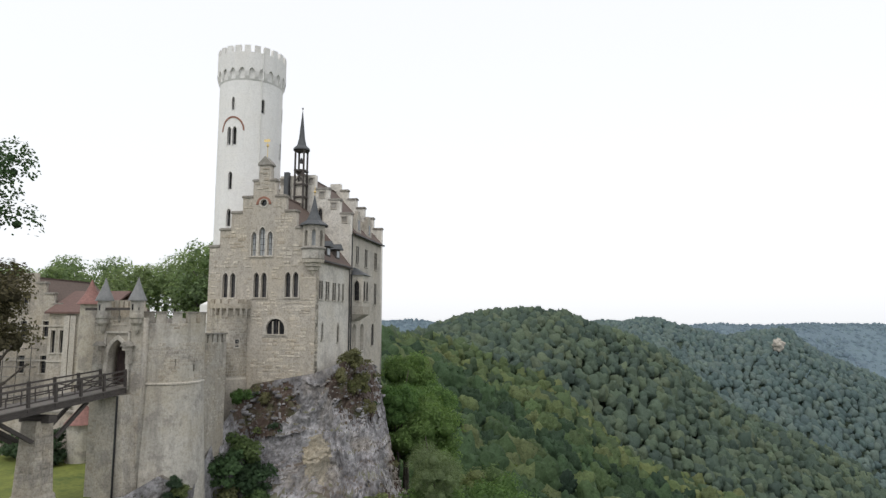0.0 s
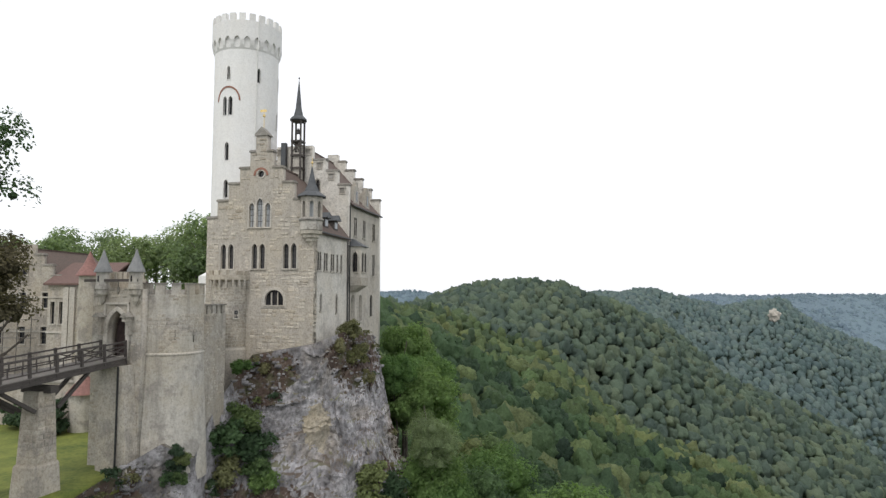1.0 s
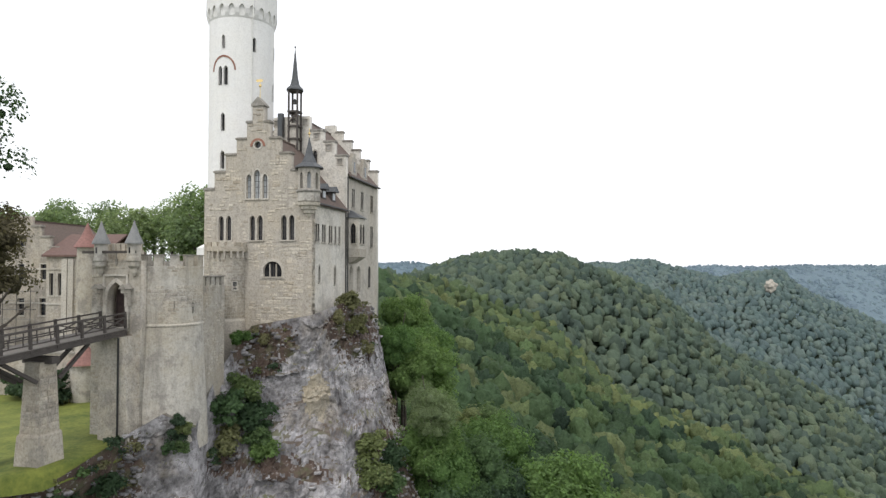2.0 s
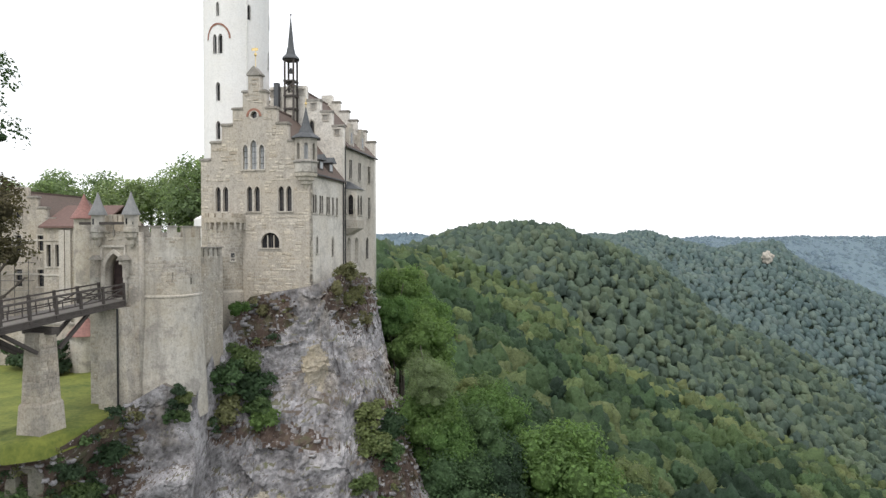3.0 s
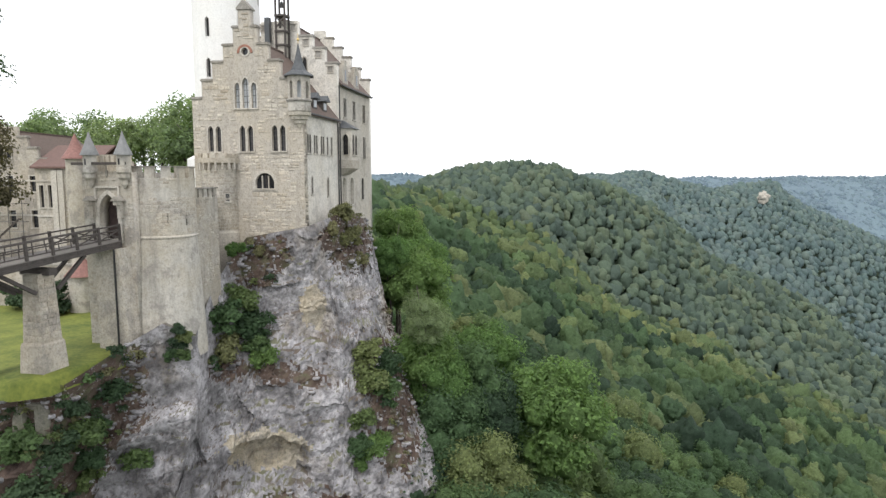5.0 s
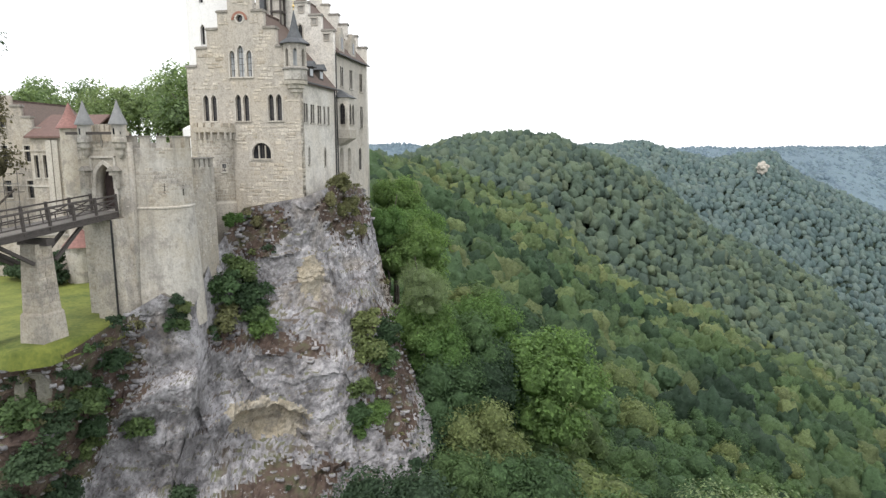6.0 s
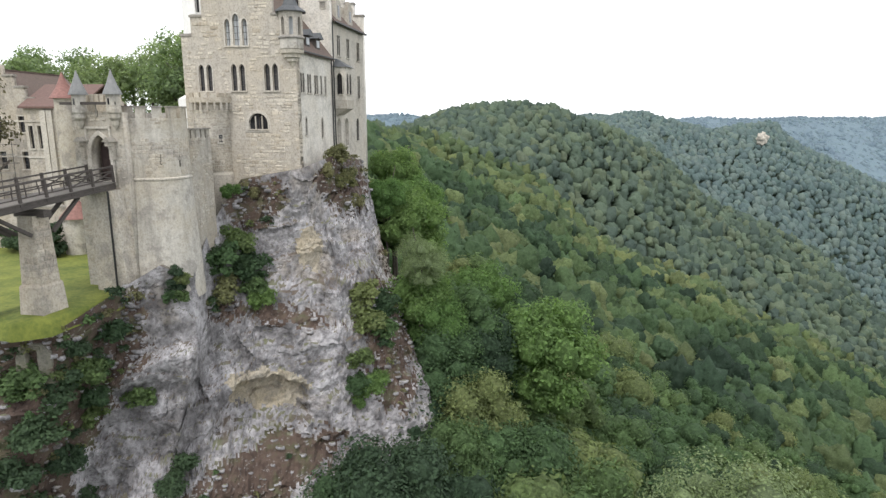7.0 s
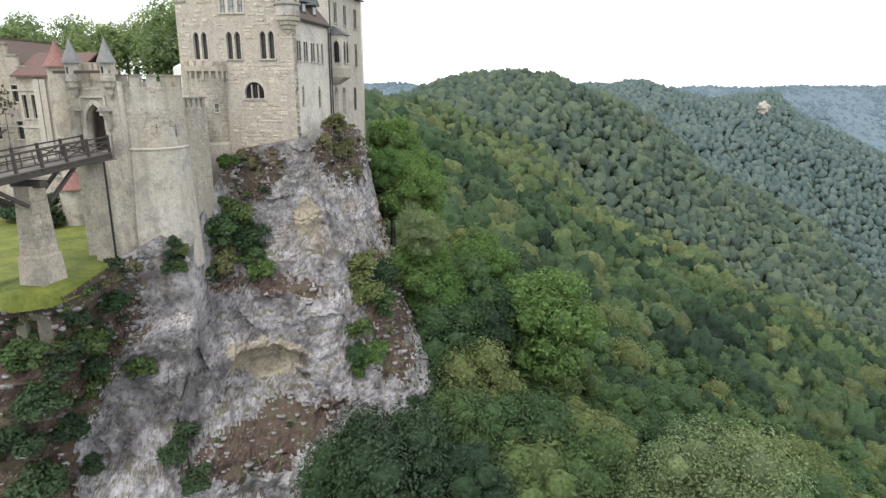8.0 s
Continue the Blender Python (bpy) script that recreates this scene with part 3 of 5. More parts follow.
# ---- the castle's front house ----
A = Vector((-12.0, 60.0, 0.0))                  # its front corner
TURN_C = -11.0
MC = pose(A.x, A.y, 0, 0, 0, TURN_C)
RIGHT, LEFT = 90, -90                           # turns for walls that look to the right and to the left
W1, S1, S2 = 11.1, 9.5, 22.0                    # width of the front house; where the main house begins and ends
front = thing("front_house", MC, "stepped-gable limestone house on the edge of the rock", "house")

STEPS = [(5.55, 7.4), (4.5, 9.05), (3.35, 10.7), (2.2, 12.2), (1.15, 13.8), (0.58, 15.4)]


def stepped(cx, steps, z0):
    """Outline of a stepped gable: (half width, height of that step)."""
    right = []
    for i, (hw, z) in enumerate(steps):
        right.append((cx + hw, z))
        nxt = steps[i + 1][0] if i + 1 < len(steps) else None
        if nxt is not None:
            right.append((cx + nxt, z))
    left = [(2 * cx - x, z) for x, z in right[::-1]]
    hw = steps[0][0]
    return [(cx - hw, z0), (cx + hw, z0)] + right + left


def copings(parent, cx, steps, depth, m=None):
    """A stone cap on every step of a gable."""
    for i, (hw, z) in enumerate(steps[:-1]):
        inner = steps[i + 1][0]
        for sgn in (-1, 1):
            x0, x1 = sorted((cx + sgn * (hw + 0.1), cx + sgn * (inner - 0.0)))
            s = Solid().prism([(x0, z + 0.003), (x1, z + 0.003), (x1, z + 0.16), (x0, z + 0.16)], -0.1, depth + 0.1)
            s.prism([(x0 + 0.03, z + 0.16), (x1 - 0.03, z + 0.16), (x1 - 0.03, z + 0.24), (x0 + 0.03, z + 0.24)], 0.05, depth - 0.05)
            part("coping", s, CAPSTONE, parent, "", m)


PAIRS = [[lancet(x, 2.48, 0.56, 2.4) for x in (c - 0.395, c + 0.395)] for c in (-8.9, -5.65, -2.42)]
TRIPLE = [lancet(-6.44, 6.48, 0.52, 2.35), lancet(-5.6, 6.48, 0.64, 2.8), lancet(-4.76, 6.48, 0.52, 2.35)]
OCULUS = [(-5.55 + 0.34 * math.cos(a), 11.65 + 0.34 * math.sin(a)) for a in [math.tau * i / 16 for i in range(16)]]
CELLAR = [rounded(-3.95, -1.0, 1.9, 1.45)]
front_wall = part("wall", plate(stepped(-5.55, STEPS, -6.6), [r for p in PAIRS for r in p] + TRIPLE + [OCULUS] + CELLAR, 0.8), MORTAR, front, "rubble limestone gable wall")
copings(front, -5.55, STEPS, 0.8)
part("pinnacle", Solid().prism([(-6.25, 15.41), (-4.85, 15.41), (-4.85, 15.55), (-5.55, 16.3), (-6.25, 15.55)], -0.12, 0.92), CAPSTONE, front)
part("weather_vane", Solid().turned([(0.03, 16.2), (0.03, 17.3), (0.14, 17.4), (0.14, 17.55), (0.03, 17.65), (0.02, 18.2)], 8, -5.55, 0.4).box(-5.95, -5.3, 0.38, 0.42, 17.85, 18.1), GOLD, front, "gilded weather vane")
for p_ in PAIRS:
    window(front, p_)
window(front, TRIPLE, glass=PALEGLASS)
part("oculus_rim", plate(grown(OCULUS, 0.14), [OCULUS], 0.2), DRESSED, front, "", pose(0, -0.05, 0))
part("oculus_pane", Solid().prism(OCULUS, 0.3, 0.33), GLASS, front)
arc = [(-5.55 + r * math.cos(a), 11.5 + r * math.sin(a)) for r, order in ((0.78, 1), (0.56, -1)) for a in [math.pi * i / 14 for i in range(15)][::order]]
part("brick_arch", Solid().prism(arc, -0.06, 0.1), REDBRICK, front, "red brick relieving arch")
window(front, CELLAR, surround=0.28)
for dx in (-0.32, 0.32):
    part("mullion", Solid().prism([(-3.95 + dx - 0.05, -1), (-3.95 + dx + 0.05, -1), (-3.95 + dx + 0.05, 0.2), (-3.95 + dx - 0.05, 0.2)], 0.1, 0.24), DRESSED, front)

# its right-hand side wall, with low eaves
ROW = [oblong(x, 2.35, 0.42, 1.75) for x in (1.05, 1.6, 2.75, 3.3, 4.6, 5.15, 6.3, 7.5)]
LOWROW = [lancet(1.9, -1.6, 0.42, 1.7), lancet(6.2, -1.9, 0.42, 1.9)]
MS = pose(0, 0, 0, 0, 0, RIGHT)
part("side_wall", plate([(0.8, -7.5), (S1, -7.5), (S1, 6.2), (0.8, 6.2)], [r for r in ROW + LOWROW if r[0][0] > 0.8], 0.7), PALEWALL, front, "plastered side wall", MS)
part("corner_strip", Solid().box(0.003, 0.8, -0.0, 0.003, -7, 6.2), STONE, front, "", MS)
for pair in ((0, 1), (2, 3), (4, 5), (6,), (7,)):
    window(front, [ROW[i] for i in pair], MS, surround=0.1, deep=0.07, proud=0.02, bars=False)
for r in LOWROW:
    window(front, [r], MS, surround=0.14, deep=0.08, proud=0.03)
MLW = pose(-W1, S1, 0, 0, 0, LEFT)
part("back_side_wall", plate([(0, -6.6), (S1 - 0.8, -6.6), (S1 - 0.8, 7.2), (0, 7.2)], [], 0.7), MORTAR, front, "", MLW)


def gable_roof(parent, x0, x1, z_eave0, z_eave1, zr, y0, y1, mat, over=0.35, xr=None):
    """Two roof slopes with thickness, ridge along y."""
    xr = (x0 + x1) / 2 if xr is None else xr
    t = 0.18
    for xe, ze, sgn in ((x0, z_eave0, -1), (x1, z_eave1, 1)):
        k = (zr - ze) / abs(xr - xe)
        o = [(xe + sgn * over, ze - k * over), (xr, zr), (xr, zr + t), (xe + sgn * over, ze - k * over + t)]
        part("roof_slope", Solid().prism(o, y0, y1), mat, parent)
    part("ridge", Solid().beam((xr, y0, zr + t), (xr, y1, zr + t), 0.3, 0.16), mat, parent)


gable_roof(front, -W1, 0.0, 7.0, 6.25, 12.9, 0.8, S1, ROOFTILE)
for y in (3.6, 6.3):
    d = Solid().box(-1.5, -0.2, y - 0.55, y + 0.55, 6.6, 7.7)
    part("dormer", d, WOOD, front, "dark timber dormer")
    part("dormer_roof", Solid().add([(0.15, y - 0.8, 7.65), (0.15, y + 0.8, 7.65), (0.15, y, 8.25), (-2.6, y - 0.8, 7.65), (-2.6, y + 0.8, 7.65), (-2.6, y, 8.25)],
                                  [(0, 1, 2), (3, 5, 4), (0, 2, 5, 3), (1, 4, 5, 2), (0, 3, 4, 1)]), SLATE, front)
    part("dormer_pane", Solid().box(-0.21, -0.17, y - 0.35, y + 0.35, 6.85, 7.5), PALEGLASS, front)
part("gutter", Solid().beam((0.4, 0.5, 6.0), (0.4, S1, 6.0), 0.14, 0.12), IRON, front)
part("downpipe", Solid().turned([(0.07, -7.5), (0.07, 6.0)], 8, 0.12, S1 - 0.25), IRON, front)

# ---- the corner turret ----
turret = thing("corner_turret", MC @ pose(-0.35, 0.1, 0), "octagonal stone oriel turret with a dark slate spire", "turret")
R8 = 1.12
oct_cut = Solid()
for k in range(8):
    a = math.tau * (k + 0.5) / 8
    m = pose(math.cos(a) * R8, math.sin(a) * R8, 0, 0, 0, math.degrees(a) + 90)
    ring = lancet(0, 7.25, 0.36, 1.55)
    oct_cut.add([m @ Vector((x, -0.4, z)) for x, z in ring] + [m @ Vector((x, 0.5, z)) for x, z in ring],
                [tuple(range(len(ring))), tuple(reversed(range(len(ring), 2 * len(ring))))] + [(i, i + len(ring), (i + 1) % len(ring) + len(ring), (i + 1) % len(ring)) for i in range(len(ring))])
drum = Solid().turned([(R8 - 0.02, 6.9), (R8 - 0.02, 9.25)], 8)
part("drum", cut(drum.mesh(), oct_cut.mesh()), DRESSED, turret)
part("core", Solid().turned([(0.72, 6.95), (0.72, 9.2)], 8), PALEGLASS, turret)
part("sill_ring", Solid().turned([(R8 + 0.1, 6.95), (R8 + 0.14, 7.02), (R8 + 0.14, 7.12), (R8, 7.18)], 8), CAPSTONE, turret)
part("skirt", Solid().turned([(R8 - 0.1, 6.0), (R8, 6.1), (R8, 6.94)], 8), RENDERED, turret)
part("corbel", Solid().turned([(0.12, 4.5), (0.3, 4.9), (0.5, 5.0), (0.52, 5.3), (0.75, 5.35), (0.78, 5.65), (1.0, 5.7), (R8 - 0.05, 5.99)], 16), STONE, turret)
part("spire", Solid().turned([(R8 + 0.32, 9.22), (R8 + 0.3, 9.3), (0.75, 9.75), (0.45, 10.4), (0.2, 11.4), (0.04, 12.2)], 8), SLATE, turret)
part("finial", Solid().turned([(0.03, 12.15), (0.03, 12.4), (0.13, 12.5), (0.13, 12.6), (0.03, 12.7), (0.015, 13.1)], 8), GOLD, turret, "gilded finial")

# ---- the main house behind ----
main = thing("main_house", MC, "tall limestone main house with stepped gables", "house")
W2, Z2, ZR2 = 12.7, 10.1, 16.9
STEPS2 = [(6.35, 12.0), (5.06, 13.6), (3.71, 14.9), (2.1, 16.6)]
FAR_STEPS = [(6.35, 12.0), (5.2, 13.4), (4.0, 14.8), (2.9, 16.0), (1.7, 17.2), (0.7, 18.2)]
part("gable_wall", plate(stepped(-6.35, STEPS2, -8), [lancet(-3.6, 11.0, 0.55, 1.8)], 0.7), PALEWALL, main, "", pose(0, S1, 0))
copings(main, -6.35, STEPS2, 0.7, pose(0, S1, 0))
window(main, [lancet(-3.6, 11.0, 0.55, 1.8)], pose(0, S1, 0))
part("far_gable_wall", plate(stepped(-6.35, FAR_STEPS, -8), [], 0.7), PALEWALL, main, "", pose(0, S2 - 0.7, 0))
copings(main, -6.35, FAR_STEPS, 0.7, pose(0, S2 - 0.7, 0))
UP = [oblong(x, 6.6, 0.46, 2.1) for x in (2.2, 2.75, 5.4, 5.95, 9.2, 9.75)]
MID = [oblong(x, 2.3, 0.46, 2.6) for x in (5.4, 5.95, 9.2, 9.75)]
LOG = [rounded(x, -3.0, 1.3, 3.0) for x in (1.7, 4.4)] + [rounded(8.6, -2.6, 1.1, 2.6)]
MS2 = pose(0, S1, 0, 0, 0, RIGHT)
part("side_wall", plate([(0.7, -8), (S2 - S1 - 0.7, -8), (S2 - S1 - 0.7, Z2), (0.7, Z2)], UP + MID + LOG, 0.8), PALEWALL, main, "", MS2)
part("left_wall", plate([(0, -8), (S2 - S1, -8), (S2 - S1, Z2), (0, Z2)], [], 0.7), RENDERED, main, "", pose(-W2, S2, 0, 0, 0, LEFT))
for pair in ((0, 1), (2, 3), (4, 5)):
    window(main, [UP[i] for i in pair], MS2, surround=0.1, deep=0.07, proud=0.02, bars=False)
for pair in ((0, 1), (2, 3)):
    window(main, [MID[i] for i in pair], MS2, surround=0.1, deep=0.07, proud=0.02, bars=False)
for r in LOG[:2]:
    part("loggia_arch", plate(grown(r, 0.2), [r], 0.2), DRESSED, main, "", MS2 @ pose(0, -0.06, 0))
part("loggia_back", Solid().box(0.9, 6, 3.4, 3.6, -3.2, 0.5).box(0.9, 6, 0.8, 3.6, 0.3, 0.5).box(0.75, 0.9, 0.8, 3.6, -3.2, 0.5).box(6, 6.15, 0.8, 3.6, -3.2, 0.5), PALEWALL, main, "", MS2)
part("loggia_floor", Solid().box(0.9, 6, 0.0, 3.4, -3.3, -3.02), DRESSED, main, "", MS2)
window(main, [LOG[2]], MS2, surround=0.14, deep=0.08)
gable_roof(main, -W2, 0.0, Z2, Z2, ZR2, S1 + 0.7, S2 - 0.7, ROOFTILE)
for x, z in ((-0.7, 11.0), (-2.0, 12.6), (-3.4, 13.9), (-4.75, 15.5), (-8.1, 15.5)):      # blind niches below the steps
    part("niche_frame", Solid().box(x - 0.36, x + 0.36, S1 - 0.07, S1 - 0.003, z, z + 0.1).box(x - 0.36, x - 0.26, S1 - 0.07, S1 - 0.003, z + 0.1, z + 0.72).box(x + 0.26, x + 0.36, S1 - 0.07, S1 - 0.003, z + 0.1, z + 0.72).box(x - 0.42, x + 0.42, S1 - 0.12, S1 - 0.003, z + 0.72, z + 0.86), DRESSED, main)
    # flat darker panel on the wall face, painted for the shade of a recess
    part("niche", Solid().box(x - 0.255, x + 0.255, S1 - 0.02, S1 - 0.004, z + 0.105, z + 0.715), CAPSTONE, main)
# bay window with its own roof, on a tapering base
BAY = ((0.0, 10.0), (1.25, 10.35), (1.25, 12.4), (0.0, 12.75))
bay_wall = Solid().rings([[(x, y, z) for x, y in BAY] for z in (1.9, 5.3)])
bcut = Solid()
FACES = ((0.62, 10.17, -16), (1.25, 10.9, 90), (1.25, 11.85, 90))
for x, y, turn in FACES:
    m = pose(x, y, 0, 0, 0, turn)
    ring = lancet(0, 2.5, 0.66, 2.2)
    n_ = len(ring)
    bcut.add([m @ Vector((q, -0.4, z)) for q, z in ring] + [m @ Vector((q, 0.25, z)) for q, z in ring],
             [tuple(range(n_)), tuple(reversed(range(n_, 2 * n_)))] + [(i, i + n_, (i + 1) % n_ + n_, (i + 1) % n_) for i in range(n_)])
part("bay", cut(bay_wall.mesh(), bcut.mesh()), DRESSED, main, "projecting stone bay window")
for x, y, turn in FACES:
    window(main, [lancet(0, 2.5, 0.66, 2.2)], pose(x, y, 0, 0, 0, turn), surround=0.08, deep=0.1, proud=0.03)
part("bay_base", Solid().rings([[(0.0, 10.3, 0.3), (0.3, 10.6, 0.3), (0.3, 12.2, 0.3), (0.0, 12.4, 0.3)], [(0.0, 10.0, 0.9), (1.2, 10.4, 0.9), (1.2, 12.4, 0.9), (0.0, 12.7, 0.9)], [(0.0, 9.9, 1.0), (1.35, 10.3, 1.0), (1.35, 12.5, 1.0), (0.0, 12.85, 1.0)],
                               [(0.0, 9.9, 1.9), (1.35, 10.3, 1.9), (1.35, 12.5, 1.9), (0.0, 12.85, 1.9)]]), DRESSED, main)
part("bay_roof", Solid().rings([[(0.0, 9.8, 5.3), (1.5, 10.2, 5.3), (1.5, 12.6, 5.3), (0.0, 12.95, 5.3)], [(0.0, 10.9, 6.2), (0.05, 11.0, 6.2), (0.05, 11.8, 6.2), (0.0, 11.9, 6.2)]]), SLATE, main)
for y in (12.5, 16.5):
    part("dormer", Solid().box(-2.6, -0.3, y - 0.6, y + 0.6, 10.2, 12.1), RENDERED, main)
    part("dormer_gable", Solid().box(-0.45, -0.05, y - 0.8, y + 0.8, 9.9, 12.3).box(-0.45, -0.05, y - 0.4, y + 0.4, 12.3, 12.8), DRESSED, main)
    part("dormer_pane", Solid().box(-0.07, -0.03, y - 0.3, y + 0.3, 10.6, 11.8), GLASS, main)
part("gutter", Solid().beam((0.4, S1 + 0.6, 9.85), (0.4, S2 - 0.6, 9.85), 0.16, 0.14), IRON, main)
part("downpipe", Solid().turned([(0.07, -4), (0.07, 9.8)], 8, 0.14, S1 + 0.3), IRON, main)
part("chimney", Solid().box(-7.75, -7.2, S1 - 0.6, S1 - 0.1, 13, 16.9), SLATE, main)

# ---- the bell turret ----
bell = thing("bell_turret", MC @ pose(-5.65, S1 - 0.75, -0.4), "slender dark timber bell turret with a tall spire", "turret")
for dx in (-0.5, 0.5):
    for dy in (-0.5, 0.5):
        part("post", Solid().box(dx - 0.085, dx + 0.085, dy - 0.085, dy + 0.085, 12.2, 19.6), WOOD, bell)
part("panel", Solid().box(-0.4, 0.4, -0.42, 0.42, 12.6, 16.0), DRESSED, bell)
for z in (14.2, 15.6, 17.2, 19.5):
    part("rail", Solid().box(-0.62, 0.62, -0.62, 0.62, z, z + 0.18), WOOD, bell)
for sgn in (-1, 1):
    part("brace", Solid().beam((-0.5 * sgn, -0.5, 16.0), (0.5 * sgn, -0.5, 17.2), 0.1, 0.12), WOOD, bell)
part("bell", Solid().turned([(0.26, 18.2), (0.2, 18.35), (0.15, 18.6), (0.06, 18.8)], 16), IRON, bell)
part("spire", Solid().turned([(0.98, 19.65), (0.95, 19.8), (0.55, 20.2), (0.36, 21.0), (0.05, 24.1)], 8), SLATE, bell)
part("finial", Solid().turned([(0.03, 24.0), (0.03, 24.4), (0.1, 24.45), (0.1, 24.55), (0.02, 24.6)], 8), IRON, bell)

# ---- the round tower ----
TX, TY, TR = -22.45, 72.0, 3.53
tower = thing("round_tower", pose(TX, TY, 0), "tall white round tower with a battlemented crown", "tower")
tcut = Solid()
FACE = math.degrees(math.atan2(-TY, -TX))
SLITS = [(-33, 23.6, 0.34, 1.5), (21, 23.4, 0.38, 1.6), (-39, 19.6, 0.5, 2.1), (-28, 19.6, 0.5, 2.1), (-33, 14.6, 0.5, 2.0), (-33, 10.5, 0.5, 1.95), (72, 18.7, 0.5, 2.0), (78, 23.4, 0.4, 1.6)]
for a, z, w, h in SLITS:
    a = radians(FACE + a)
    m = pose(TR * math.cos(a), TR * math.sin(a), 0, 0, 0, math.degrees(a) + 90)
    ring = lancet(0, z, w, h)
    n_ = len(ring)
    tcut.add([m @ Vector((x, -0.5, q)) for x, q in ring] + [m @ Vector((x, 0.6, q)) for x, q in ring],
             [tuple(range(n_)), tuple(reversed(range(n_, 2 * n_)))] + [(i, i + n_, (i + 1) % n_ + n_, (i + 1) % n_) for i in range(n_)])
shaft = cut(Solid().turned([(TR + 0.0, 2.4), (TR, 27.6)], 96).mesh(), tcut.mesh())
part("shaft", shaft, WHITE, tower)
part("plinth", Solid().turned([(4.6, -8), (4.6, 2.0), (TR, 2.6)], 64), WHITE, tower)
for a, z, w, h in SLITS:
    ar = radians(FACE + a)
    m = pose((TR - 0.03) * math.cos(ar), (TR - 0.03) * math.sin(ar), 0, 0, 0, math.degrees(ar) + 90)
    window(tower, [lancet(0, z, w, h)], m, surround=0.09, sill=False, proud=0.06, trim=WHITE)
ar = radians(FACE - 33.5)
arc = [(r * math.cos(q), 21.2 + r * math.sin(q) * 1.15) for r, order in ((1.45, 1), (1.28, -1)) for q in [math.pi * i / 16 for i in range(17)][::order]]
bent = Solid().prism(arc, -0.05, 0.05)
for v in bent.v:
    q = v.x / TR
    v.x, v.y = (TR - v.y) * math.sin(q), -(TR - v.y) * math.cos(q)
part("brick_arch", bent, REDBRICK, tower, "red brick arch band", pose(0, 0, 0, 0, 0, math.degrees(ar) + 90))
# crown on pointed corbel arches
CR = 3.85
NA = 22
crown_cut = Solid()
for k in range(NA):
    a = math.tau * (k + 0.5) / NA
    m = pose(CR * math.cos(a), CR * math.sin(a), 0, 0, 0, math.degrees(a) + 90)
    ring = lancet(0, 26.8, 0.62, 1.6)
    n_ = len(ring)
    crown_cut.add([m @ Vector((x, -0.4, q)) for x, q in ring] + [m @ Vector((x, 0.24, q)) for x, q in ring],
                  [tuple(range(n_)), tuple(reversed(range(n_, 2 * n_)))] + [(i, i + n_, (i + 1) % n_ + n_, (i + 1) % n_) for i in range(n_)])
part("crown", cut(Solid().turned([(TR, 27.0), (CR - 0.12, 27.45), (CR, 28.0), (CR, 30.2)], 88).mesh(), crown_cut.mesh()), WHITE, tower)
for k in range(NA):
    a0, a1 = math.tau * (k - 0.31) / NA, math.tau * (k + 0.31) / NA
    s = Solid()
    q = [(r * math.cos(a), r * math.sin(a)) for r, a in ((CR, a0), (CR, a1), (CR - 0.45, a1), (CR - 0.45, a0))]
    s.rings([[(x, y, z) for x, y in q] for z in (30.203, 31.0)])
    part("merlon", s, WHITE, tower)
part("drainpipe", Solid().turned([(0.06, 3), (0.06, 30)], 8, (TR + 0.06) * math.cos(radians(FACE + 17)), (TR + 0.06) * math.sin(radians(FACE + 17))), WHITE, tower)
part("drainpipe_head", Solid().turned([(0.06, 27.0), (0.06, 30.4)], 8, (CR + 0.06) * math.cos(radians(FACE + 17)), (CR + 0.06) * math.sin(radians(FACE + 17))), WHITE, tower)

# ---- half-round bastion tower on the castle's front ----
def merlons(parent, cx, cy, r, z, n, h, mat, a_from=0, a_to=360, thick=0.4, fill=0.6, cap=None):
    for k in range(n):
        a = radians(a_from + (a_to - a_from) * (k + 0.5) / n)
        half = radians((a_to - a_from) / n * fill / 2)
        q = [(cx + rr * math.cos(b), cy + rr * math.sin(b)) for rr, b in ((r, a - half), (r, a + half), (r - thick, a + half), (r - thick, a - half))]
        mer = part("merlon", Solid().rings([[(x, y, zz) for x, y in q] for zz in (z, z + h)]), mat, parent)
        if cap:
            q = [(cx + rr * math.cos(b), cy + rr * math.sin(b)) for rr, b in ((r + 0.1, a - half * 1.15), (r + 0.1, a + half * 1.15), (r - thick - 0.1, a + half * 1.15), (r - thick - 0.1, a - half * 1.15))]
            part("cap", Solid().rings([[(x, y, z + h + 0.003) for x, y in q], [(x, y, z + h + 0.1) for x, y in q]]), cap, mer)


half = thing("half_round_tower", MC @ pose(-8.45, -0.1, 0), "small half-round stone tower with a corbelled parapet", "tower")
HR = 1.62
part("body", Solid().turned([(HR + 0.15, -9), (HR + 0.12, -5.2), (HR, -5.0), (HR, 1.35)], 48), MORTAR, half)
part("parapet", Solid().turned([(HR, 1.2), (HR + 0.34, 1.4), (HR + 0.34, 1.85)], 48), STONE, half)
merlons(half, 0, 0, HR + 0.34, 1.853, 16, 0.4, STONE, fill=0.7, thick=0.3)
for k in range(20):
    a = math.tau * k / 20
    part("corbel", Solid().box(-0.09, 0.09, -0.33, 0.1, 0.75, 1.4, pose((HR + 0.02) * math.cos(a), (HR + 0.02) * math.sin(a), 0, 0, 0, math.degrees(a) + 90)), DRESSED, half)
ah = -40
window(half, [oblong(0, -2.2, 0.36, 0.7)], pose(HR * math.cos(radians(ah)), HR * math.sin(radians(ah)), 0, 0, 0, ah + 90), surround=0.09, deep=-0.02, bars=False)

